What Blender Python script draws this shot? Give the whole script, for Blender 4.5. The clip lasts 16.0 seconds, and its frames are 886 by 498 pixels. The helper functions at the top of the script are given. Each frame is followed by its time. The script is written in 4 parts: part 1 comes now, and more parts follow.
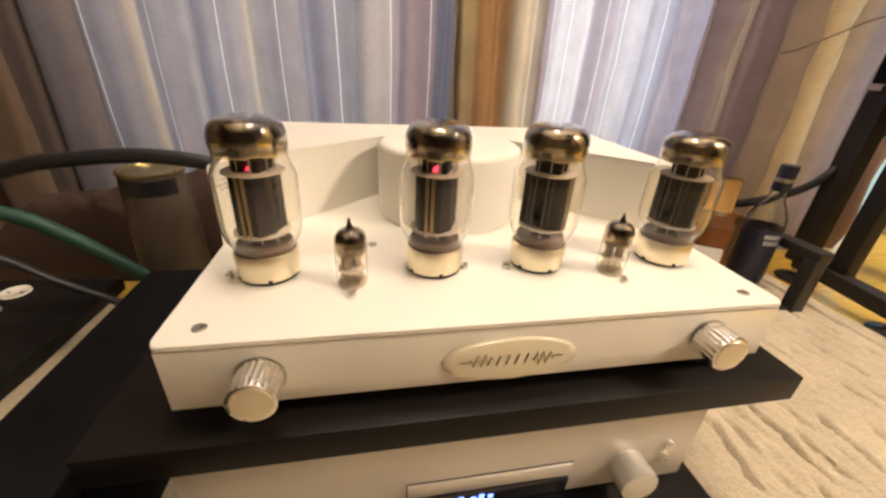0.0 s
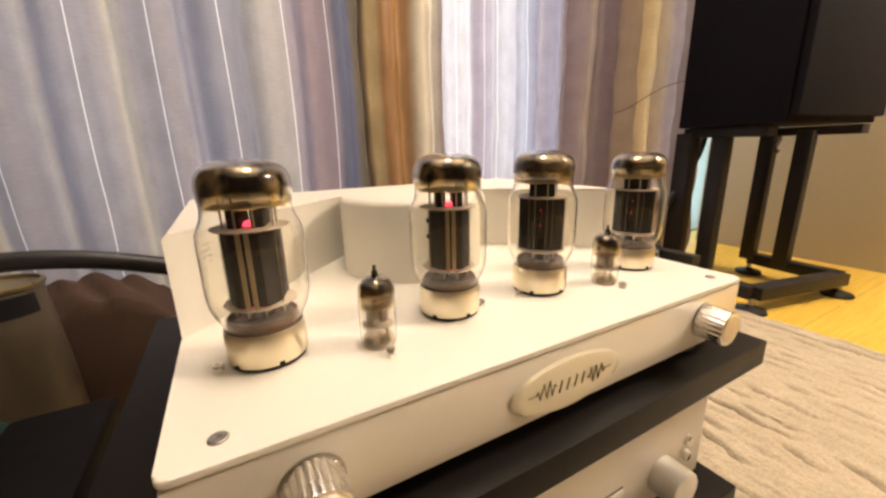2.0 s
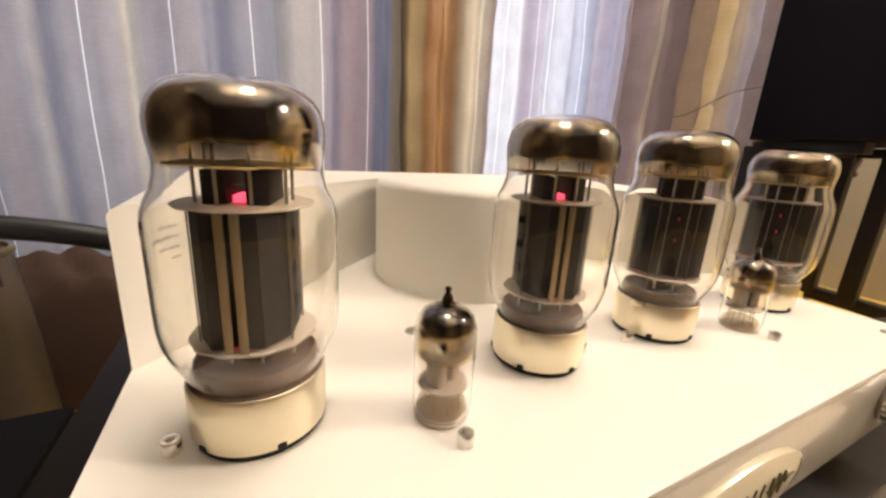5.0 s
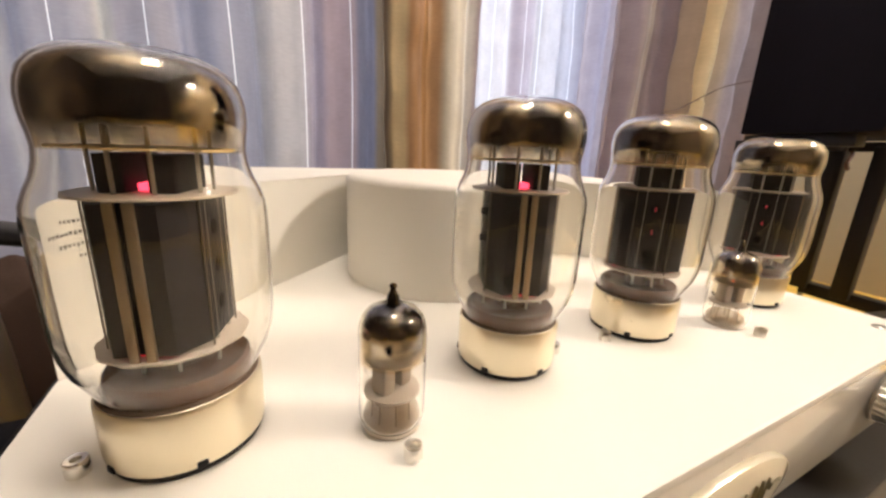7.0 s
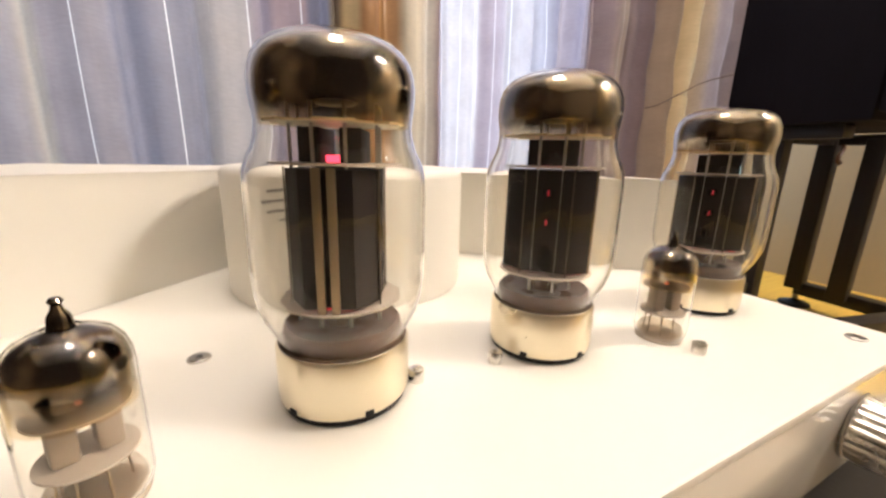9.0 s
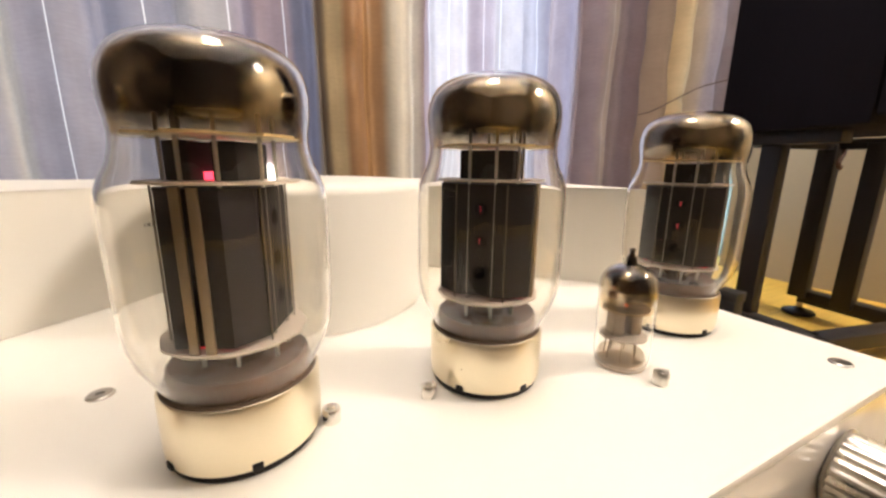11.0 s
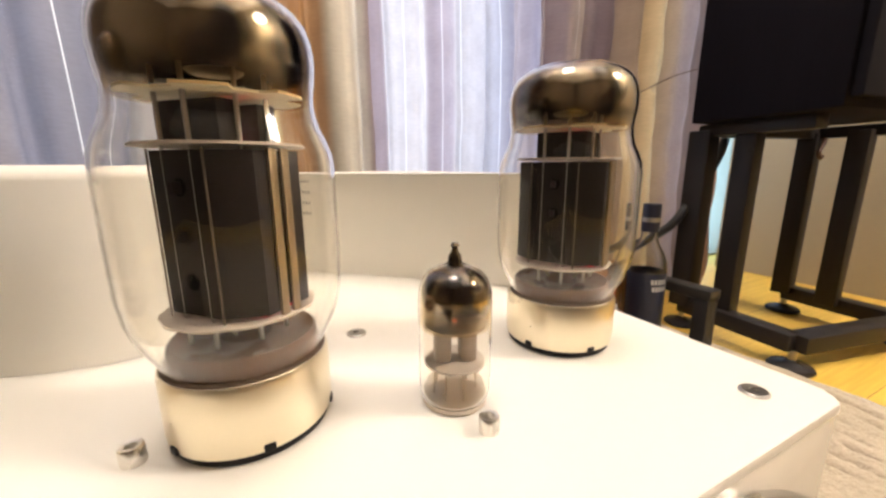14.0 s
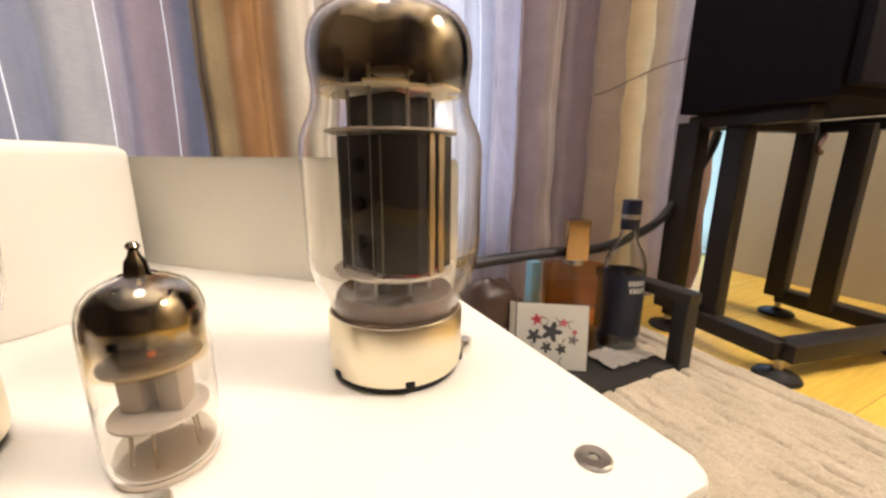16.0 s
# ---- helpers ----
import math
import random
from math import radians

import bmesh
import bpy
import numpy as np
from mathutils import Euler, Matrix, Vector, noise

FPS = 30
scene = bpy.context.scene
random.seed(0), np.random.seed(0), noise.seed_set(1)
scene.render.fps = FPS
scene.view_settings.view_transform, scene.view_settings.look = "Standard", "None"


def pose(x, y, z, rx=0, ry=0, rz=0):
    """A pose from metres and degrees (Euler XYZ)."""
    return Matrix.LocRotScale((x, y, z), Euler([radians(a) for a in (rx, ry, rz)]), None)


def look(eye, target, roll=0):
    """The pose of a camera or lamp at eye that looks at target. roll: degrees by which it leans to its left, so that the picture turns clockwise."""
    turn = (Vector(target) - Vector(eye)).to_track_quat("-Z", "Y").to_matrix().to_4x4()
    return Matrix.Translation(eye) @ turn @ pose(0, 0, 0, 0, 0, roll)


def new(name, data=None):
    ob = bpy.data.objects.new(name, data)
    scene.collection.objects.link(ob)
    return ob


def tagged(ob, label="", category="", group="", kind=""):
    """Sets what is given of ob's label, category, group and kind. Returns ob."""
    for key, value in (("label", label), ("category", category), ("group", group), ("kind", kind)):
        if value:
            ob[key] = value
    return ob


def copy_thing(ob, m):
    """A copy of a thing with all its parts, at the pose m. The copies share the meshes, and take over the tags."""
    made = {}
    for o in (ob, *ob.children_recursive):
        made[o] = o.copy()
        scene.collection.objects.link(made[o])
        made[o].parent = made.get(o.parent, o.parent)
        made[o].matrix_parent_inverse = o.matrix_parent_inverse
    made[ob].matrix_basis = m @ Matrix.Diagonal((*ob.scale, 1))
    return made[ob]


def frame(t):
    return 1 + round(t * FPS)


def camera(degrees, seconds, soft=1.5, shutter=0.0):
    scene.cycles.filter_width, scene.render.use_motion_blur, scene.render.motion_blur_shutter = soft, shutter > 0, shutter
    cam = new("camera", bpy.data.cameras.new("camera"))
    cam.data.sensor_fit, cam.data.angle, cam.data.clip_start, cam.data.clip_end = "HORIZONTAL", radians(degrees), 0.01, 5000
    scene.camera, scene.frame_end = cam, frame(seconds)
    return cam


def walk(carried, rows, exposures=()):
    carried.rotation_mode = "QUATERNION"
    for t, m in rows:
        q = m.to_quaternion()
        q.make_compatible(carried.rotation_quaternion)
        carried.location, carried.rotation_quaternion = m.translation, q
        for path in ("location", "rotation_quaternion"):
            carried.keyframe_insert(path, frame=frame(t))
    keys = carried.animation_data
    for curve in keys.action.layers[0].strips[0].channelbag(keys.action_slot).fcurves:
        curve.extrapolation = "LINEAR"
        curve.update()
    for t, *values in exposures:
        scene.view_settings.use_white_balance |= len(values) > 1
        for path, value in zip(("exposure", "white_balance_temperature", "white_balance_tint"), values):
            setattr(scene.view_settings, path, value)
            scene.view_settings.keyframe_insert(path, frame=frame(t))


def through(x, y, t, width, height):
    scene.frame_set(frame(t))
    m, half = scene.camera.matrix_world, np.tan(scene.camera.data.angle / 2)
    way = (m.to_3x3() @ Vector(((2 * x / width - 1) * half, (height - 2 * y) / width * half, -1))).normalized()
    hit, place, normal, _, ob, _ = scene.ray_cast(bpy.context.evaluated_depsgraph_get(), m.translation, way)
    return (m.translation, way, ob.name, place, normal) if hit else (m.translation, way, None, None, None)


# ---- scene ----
cam = camera(98.5, 16.0, soft=2.6)
PATH = [
    (0, (-0.0874, -0.1849, 0.1467), (0.2734, 1.5734, -0.7356), 3.22),
    (0.5, (-0.1282, -0.1733, 0.1257), (0.5011, 1.5791, -0.6042), 4.16),
    (1, (-0.1502, -0.1677, 0.1357), (0.6570, 1.5309, -0.5449), 0.03),
    (1.5, (-0.1727, -0.1694, 0.1168), (0.7149, 1.5162, -0.4922), 0.23),
    (2, (-0.1701, -0.1483, 0.1145), (0.7667, 1.5445, -0.3924), -1.36),
    (2.5, (-0.1641, -0.0952, 0.1066), (0.7669, 1.5962, -0.4154), 1.76),
    (3, (-0.1675, -0.0659, 0.1014), (0.7335, 1.6559, -0.3714), 4.61),
    (3.5, (-0.1622, -0.0514, 0.0974), (0.7383, 1.6613, -0.4083), 4.33),
    (4, (-0.1621, -0.0506, 0.0973), (0.7349, 1.6637, -0.4091), 3.77),
    (6.5, (-0.1561, -0.0520, 0.0930), (0.7358, 1.6615, -0.4252), 2.90),
    (7, (-0.1414, -0.0488, 0.0914), (0.7583, 1.6634, -0.4174), 2.60),
    (7.5, (-0.1184, -0.0482, 0.0864), (0.7671, 1.6778, -0.4004), 2.46),
    (8, (-0.0971, -0.0462, 0.0824), (0.7876, 1.6859, -0.3835), 2.20),
    (8.5, (-0.0764, -0.0455, 0.0794), (0.8123, 1.6854, -0.3836), 1.67),
    (9, (-0.0661, -0.0429, 0.0797), (0.8287, 1.6827, -0.3910), 1.45),
    (11.5, (-0.0179, -0.0417, 0.0818), (0.8570, 1.7062, -0.3415), 0.65),
    (12, (0.0028, -0.0408, 0.0772), (0.8922, 1.6972, -0.3566), 0.42),
    (12.5, (0.0219, -0.0405, 0.0747), (0.9120, 1.6963, -0.3627), 0.15),
    (13, (0.0367, -0.0389, 0.0716), (0.9309, 1.6959, -0.3651), 0.08),
    (13.5, (0.0463, -0.0396, 0.0712), (0.9460, 1.6943, -0.3580), 0.06),
    (14, (0.0492, -0.0376, 0.0714), (0.9364, 1.7049, -0.3487), -0.31),
    (14.5, (0.0632, -0.0368, 0.0732), (0.9428, 1.7117, -0.3380), -0.45),
    (15, (0.0834, -0.0351, 0.0716), (0.9618, 1.7133, -0.3426), 0.25),
    (15.5, (0.1053, -0.0338, 0.0666), (0.9950, 1.7059, -0.3601), 0.57),
    (16, (0.1245, -0.0360, 0.0662), (0.9806, 1.7146, -0.3835), 0.44),
]
walk(cam, [(t, look(eye, target, roll)) for t, eye, target, roll in PATH],
     [(0.0, 0.04, 6380, 10), (1.0, 0.11, 6600, 10), (2.5, 0.11, 6350, 10), (4.0, 0.10, 6100, 10), (9.0, 0.14, 5700, 10), (12.0, 0.14, 5720, 10), (16.0, 0.14, 5760, 10)])

# ---- world and lamps ----
world = bpy.data.worlds.new("world")
scene.world = world
world.use_nodes = True
sky = world.node_tree.nodes.new("ShaderNodeTexSky")
sky.sky_type, sky.sun_disc, sky.sun_elevation, sky.sun_rotation = "NISHITA", False, radians(25), radians(150)
world.node_tree.links.new(sky.outputs[0], world.node_tree.nodes["Background"].inputs[0])
world.node_tree.nodes["Background"].inputs[1].default_value = 0.12


def lamp(name, kind, m, power, colour, size=0.1, size_y=None):
    data = bpy.data.lights.new(name, kind)
    data.energy, data.color = power, colour
    if kind == "AREA":
        data.shape, data.size, data.size_y = "RECTANGLE", size, size_y or size
    else:
        data.shadow_soft_size = size
    ob = new(name, data)
    ob.matrix_world = m
    return ob


LAMP_A, LAMP_B = (0.04, 0.15, 1.75), (1.22, -0.50, 1.15)
lamp("window_daylight", "AREA", pose(0.305, 0.86, 0.83, -90, 0, 0), 18.4, (0.89, 0.89, 0.96), 1.79, 1.82)
# added lamp that makes the cyan sliver of light beside the drape
lamp("added_niche_lamp", "AREA", pose(1.585, 0.86, 0.74, -90, 0, 0), 7.5, (0.42, 0.68, 1.0), 0.17, 1.98)

# ---- materials ----


class Nodes:
    def __init__(self, name):
        self.m = bpy.data.materials.new(name)
        self.m.use_nodes = True
        self.t = self.m.node_tree
        self.b = self.t.nodes["Principled BSDF"]
        self.out = self.t.nodes["Material Output"]

    def n(self, kind, **inputs):
        node = self.t.nodes.new("ShaderNode" + kind)
        for key, value in inputs.items():
            node.inputs[key.replace("_", " ")].default_value = value
        return node

    def link(self, a, b):
        self.t.links.new(a, b)

    def coords(self, scale=(1, 1, 1), which="Object"):
        c, mp = self.n("TexCoord"), self.n("Mapping")
        mp.inputs["Scale"].default_value = scale
        self.link(c.outputs[which], mp.inputs["Vector"])
        return mp.outputs[0]

    def noise(self, vec, scale, detail=4.0):
        x = self.n("TexNoise", Scale=scale, Detail=detail)
        self.link(vec, x.inputs["Vector"])
        return x.outputs["Fac"]

    def ramp(self, fac, stops):
        r = self.n("ValToRGB")
        e = r.color_ramp.elements
        while len(e) < len(stops):
            e.new(0.5)
        for el, (p, c) in zip(e, stops):
            el.position, el.color = p, (*c, 1) if len(c) == 3 else c
        self.link(fac, r.inputs[0])
        return r.outputs[0]

    def mix(self, a, b, fac, mode="MIX"):
        x = self.n("Mix")
        x.data_type, x.blend_type = "RGBA", mode
        for socket, value in ((x.inputs[6], a), (x.inputs[7], b), (x.inputs[0], fac)):
            if hasattr(value, "is_linked"):
                self.link(value, socket)
            else:
                socket.default_value = (*value, 1) if isinstance(value, tuple) else value
        return x.outputs[2]

    def bump(self, height, strength=0.3, distance=0.001):
        x = self.n("Bump", Strength=strength, Distance=distance)
        self.link(height, x.inputs["Height"])
        self.link(x.outputs[0], self.b.inputs["Normal"])


def paint(name, colour, rough=0.5, metal=0.0, var=0.12, scale=30.0, fine=400.0, bump=0.1, dist=0.0005, stretch=(1, 1, 1), coat=0.0, spec=0.5):
    """A surface with variation at two scales, grain and a fine relief."""
    k = Nodes(name)
    v = k.coords(stretch)
    big, small = k.noise(v, scale), k.noise(v, fine)
    dark = tuple(c * (1 - var) for c in colour)
    lite = tuple(min(1, c * (1 + var * 0.6)) for c in colour)
    col = k.mix(dark, lite, big)
    k.link(k.mix(col, k.mix(dark, lite, small), 0.4), k.b.inputs["Base Color"])
    rr = k.n("MapRange")
    rr.inputs["To Min"].default_value, rr.inputs["To Max"].default_value = max(0.02, rough - 0.08), min(1, rough + 0.08)
    k.link(big, rr.inputs["Value"])
    k.link(rr.outputs[0], k.b.inputs["Roughness"])
    k.b.inputs["Metallic"].default_value = metal
    k.b.inputs["Coat Weight"].default_value = coat
    k.b.inputs["Specular IOR Level"].default_value = spec
    if bump:
        k.bump(small, bump, dist)
    return k.m


def thin_glass(name, tint=(0.97, 0.97, 0.94), edge=0.65, rough=0.02):
    """A thin clear wall of glass: see-through, with gloss that grows towards the rim."""
    k = Nodes(name)
    tr, gl, mx, lw = k.n("BsdfTransparent"), k.n("BsdfGlossy"), k.n("MixShader"), k.n("LayerWeight")
    tr.inputs[0].default_value = (*tint, 1)
    gl.inputs["Roughness"].default_value = rough
    gl.inputs[0].default_value = (0.9, 0.9, 0.88, 1)
    lw.inputs["Blend"].default_value = 0.25
    mr = k.n("MapRange")
    mr.inputs["To Min"].default_value, mr.inputs["To Max"].default_value = 0.035, edge
    k.link(lw.outputs["Facing"], mr.inputs["Value"])
    power = k.n("Math")
    power.operation = "POWER"
    power.inputs[1].default_value = 2.2
    k.link(lw.outputs["Facing"], power.inputs[0])
    k.link(power.outputs[0], mr.inputs["Value"])
    k.link(mr.outputs[0], mx.inputs[0])
    k.link(tr.outputs[0], mx.inputs[1])
    k.link(gl.outputs[0], mx.inputs[2])
    k.link(mx.outputs[0], k.out.inputs["Surface"])
    return k.m


def real_glass(name, tint=(1, 1, 1), rough=0.0, ior=1.47):
    k = Nodes(name)
    for key, value in (("Base Color", (*tint, 1)), ("Roughness", rough), ("IOR", ior), ("Transmission Weight", 1.0)):
        k.b.inputs[key].default_value = value
    return k.m


def glow(name, colour, strength):
    k = Nodes(name)
    k.b.inputs["Base Color"].default_value = (*colour, 1)
    k.b.inputs["Emission Color"].default_value = (*colour, 1)
    k.b.inputs["Emission Strength"].default_value = strength
    return k.m


def getter(name, z0, z1):
    """Mirror-like flashing inside the top of a valve that thins out to clear glass at its lower rim. Patchy reflections
    are put into its colour.
    """
    k = Nodes(name)
    v = k.coords()
    sep = k.n("SeparateXYZ")
    k.link(v, sep.inputs[0])
    wob = k.n("Math")
    wob.operation = "MULTIPLY_ADD"
    wob.inputs[1].default_value = 0.0022
    k.link(k.noise(v, 90, 2), wob.inputs[0])
    k.link(sep.outputs["Z"], wob.inputs[2])
    mr = k.n("MapRange")
    for key, value in (("From Min", z0 + 0.0011), ("From Max", z1 + 0.0011)):
        mr.inputs[key].default_value = value
    k.link(wob.outputs[0], mr.inputs["Value"])
    k.b.inputs["Metallic"].default_value = 1.0
    # dark and gold noise patches imitate the room's reflections in the dome
    k.link(k.ramp(k.noise(v, 62, 3), [(0.42, (0.026, 0.023, 0.026)), (0.48, (0.10, 0.084, 0.068)), (0.53, (0.29, 0.235, 0.155)), (0.62, (0.50, 0.43, 0.32))]), k.b.inputs["Base Color"])
    k.b.inputs["Roughness"].default_value = 0.08
    k.b.inputs["Coat Weight"].default_value = 0.3
    k.b.inputs["Coat Roughness"].default_value = 0.03
    tr, mx = k.n("BsdfTransparent"), k.n("MixShader")
    tr.inputs[0].default_value = (0.90, 0.80, 0.62, 1)
    k.link(mr.outputs[0], mx.inputs[0])
    k.link(tr.outputs[0], mx.inputs[1])
    k.link(k.b.outputs[0], mx.inputs[2])
    k.link(mx.outputs[0], k.out.inputs["Surface"])
    return k.m


WHITE = paint("white_powder_coat", (0.76, 0.73, 0.655), 0.42, 0, 0.04, 25, 1500, 0.12, 0.0002)
PANEL = paint("cream_satin_panel", (0.78, 0.74, 0.66), 0.22, 0, 0.04, 25, 1500, 0.04, 0.0001, coat=0.6)
BLACK = paint("black_painted_board", (0.012, 0.010, 0.009), 0.42, 0, 0.3, 18, 500, 0.15, 0.0004, spec=0.12)
STEEL_BLACK = paint("black_powder_steel", (0.020, 0.016, 0.014), 0.48, 0, 0.3, 30, 900, 0.2, 0.0003, spec=0.3)
CABINET = paint("black_ash_veneer", (0.0095, 0.0078, 0.0105), 0.7, 0, 0.4, 12, 160, 0.3, 0.0005, (1, 1, 0.1), spec=0.06)
CHROME = paint("turned_chrome", (0.84, 0.81, 0.75), 0.27, 1, 0.08, 60, 900, 0.05, 0.0001)
KNOBFACE = paint("spun_aluminium_face", (0.72, 0.66, 0.52), 0.34, 1, 0.08, 60, 900, 0.08, 0.0001)
NICKEL = paint("pale_nickel_shell", (0.84, 0.76, 0.58), 0.30, 1, 0.05, 45, 900, 0.03, 0.0001)
STEEL = paint("worn_steel", (0.42, 0.40, 0.36), 0.34, 1, 0.15, 200, 2000, 0.1, 0.0001)
ANODE = paint("carbonised_anode", (0.019, 0.0145, 0.0135), 0.6, 0.0, 0.35, 120, 700, 0.04, 0.0001, spec=0.14)
GREYANODE = paint("grey_anode", (0.36, 0.285, 0.205), 0.46, 0.1, 0.25, 120, 1500, 0.15, 0.0002)
DULL_EDGE = paint("dull_brown_edge", (0.13, 0.10, 0.07), 0.4, 0.5, 0.2, 150, 1500, 0.1, 0.0001)
SEAM = paint("brass_grid_rod", (0.36, 0.27, 0.16), 0.35, 0.8, 0.2, 150, 1500, 0.1, 0.0001)
WIRE = paint("nickel_wire", (0.45, 0.41, 0.35), 0.35, 0.9, 0.2, 200, 1500, 0.0)
MICA = paint("mica_disc", (0.52, 0.44, 0.34), 0.42, 0.0, 0.25, 90, 900, 0.1, 0.0001, spec=0.3)
# near-black colour for the shade inside the anode's holes
HOLE_SHADE = paint("painted_hole_shade", (0.003, 0.0025, 0.003), 0.8, 0, 0.2, 200, 900, 0.0, spec=0.05)
CEMENT = paint("brown_cement", (0.10, 0.068, 0.042), 0.6, 0, 0.4, 200, 900, 0.2, 0.0002, spec=0.2)
STEM = paint("brown_glass_stem", (0.100, 0.050, 0.024), 0.28, 0.0, 0.6, 160, 500, 0.0, spec=0.06)
# paler than MICA: the white plate's thrown-back light is in the colour
MICA_PLATE_LIT = paint("plate_lit_top_disc", (0.84, 0.75, 0.50), 0.45, 0.0, 0.15, 90, 900, 0.1, 0.0001, spec=0.3)
RUBBER = paint("black_bakelite", (0.010, 0.009, 0.009), 0.45, 0, 0.2, 80, 900, 0.1, 0.0002, spec=0.25)
CABLE = paint("black_rubber_cable", (0.014, 0.014, 0.017), 0.42, 0, 0.3, 80, 900, 0.3, 0.0003)
GREEN = paint("green_woven_sleeve", (0.006, 0.050, 0.028), 0.55, 0, 0.35, 100, 700, 0.5, 0.0006)
SILVER = paint("brushed_silver_front", (0.70, 0.66, 0.60), 0.48, 0.35, 0.06, 40, 900, 0.1, 0.0001, (0.05, 1, 1))
DARKGLASS = paint("smoked_display", (0.02, 0.02, 0.025), 0.08, 0, 0.1, 40, 900, 0.0)
SATIN = paint("satin_aluminium", (0.72, 0.70, 0.66), 0.42, 0.7, 0.06, 60, 900, 0.1, 0.0001)
INK = paint("dark_grey_ink", (0.10, 0.095, 0.08), 0.5, 0, 0.1, 80, 900, 0.0)
PRINT = paint("faded_grey_print", (0.30, 0.28, 0.25), 0.6, 0, 0.1, 80, 900, 0.0)
BADGE_INK = paint("olive_badge_ink", (0.20, 0.17, 0.09), 0.45, 0, 0.15, 80, 900, 0.0)
BADGE = paint("champagne_badge", (0.78, 0.72, 0.55), 0.22, 0.15, 0.04, 50, 900, 0.0, coat=0.5)
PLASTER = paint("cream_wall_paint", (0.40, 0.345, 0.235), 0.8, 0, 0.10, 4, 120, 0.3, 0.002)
# closing walls made dark to cut fill light and dim the domes' reflections
DARKENED_WALL = paint("darkened_plain_wall", (0.11, 0.085, 0.06), 0.8, 0, 0.15, 3, 120, 0.3, 0.002)
CEILING = paint("white_ceiling_paint", (0.75, 0.74, 0.70), 0.85, 0, 0.05, 3, 120, 0.2, 0.002)
GLASS = real_glass("clear_valve_glass", (0.99, 0.98, 0.95), 0.0, 1.36)
BOTTLEGLASS = real_glass("clear_bottle_glass", (0.93, 0.95, 0.92))
GETTER = getter("silvery_getter_flash", 0.0885, 0.0955)
GETTER_SMALL = getter("small_getter_flash", 0.0262, 0.0320)
RED = glow("glowing_cathode", (1.0, 0.06, 0.10), 2.4)
DIMRED = glow("dim_cathode_glow", (0.8, 0.04, 0.06), 0.38)
EMBER = glow("heater_ember", (1.0, 0.22, 0.06), 0.9)
BLUE = glow("blue_display_digits", (0.15, 0.25, 1.0), 4.0)
GLOBE_A = glow("warm_opal_globe", (1.0, 0.825, 0.660), 54.0)
GLOBE_B = glow("warm_opal_globe_dimmer", (1.0, 0.825, 0.660), 92.0)


def wood_floor():
    k = Nodes("honey_laminate")
    v = k.coords()
    br = k.n("TexBrick", Scale=1.0, Mortar_Size=0.0008, Brick_Width=1.2, Row_Height=0.13, Bias=0.0)
    br.inputs["Color1"].default_value, br.inputs["Color2"].default_value = (0.80, 0.54, 0.085, 1), (0.84, 0.575, 0.105, 1)
    br.inputs["Mortar"].default_value = (0.42, 0.24, 0.035, 1)
    k.link(v, br.inputs["Vector"])
    grain = k.noise(k.coords((3, 60, 3)), 3, 6)
    col = k.mix(br.outputs[0], k.ramp(grain, [(0.3, (0.62, 0.55, 0.45)), (0.75, (1, 1, 1))]), 0.6, "MULTIPLY")
    k.link(col, k.b.inputs["Base Color"])
    k.b.inputs["Roughness"].default_value = 0.32
    k.bump(grain, 0.1, 0.0005)
    return k.m


def rug_weave():
    k = Nodes("beige_ribbed_rug")
    v = k.coords()
    fine = k.noise(v, 260, 3)
    patch = k.noise(k.coords((4, 3, 1)), 4, 5)
    col = k.ramp(patch, [(0.25, (0.48, 0.415, 0.30)), (0.55, (0.54, 0.465, 0.345)), (0.8, (0.60, 0.52, 0.395))])
    k.link(k.mix(col, k.ramp(fine, [(0.2, (0.6, 0.56, 0.5)), (0.8, (1, 1, 1))]), 0.7, "MULTIPLY"), k.b.inputs["Base Color"])
    k.b.inputs["Roughness"].default_value = 0.95
    k.bump(k.mix(fine, k.noise(v, 90, 4), 0.5), 0.9, 0.004)
    return k.m


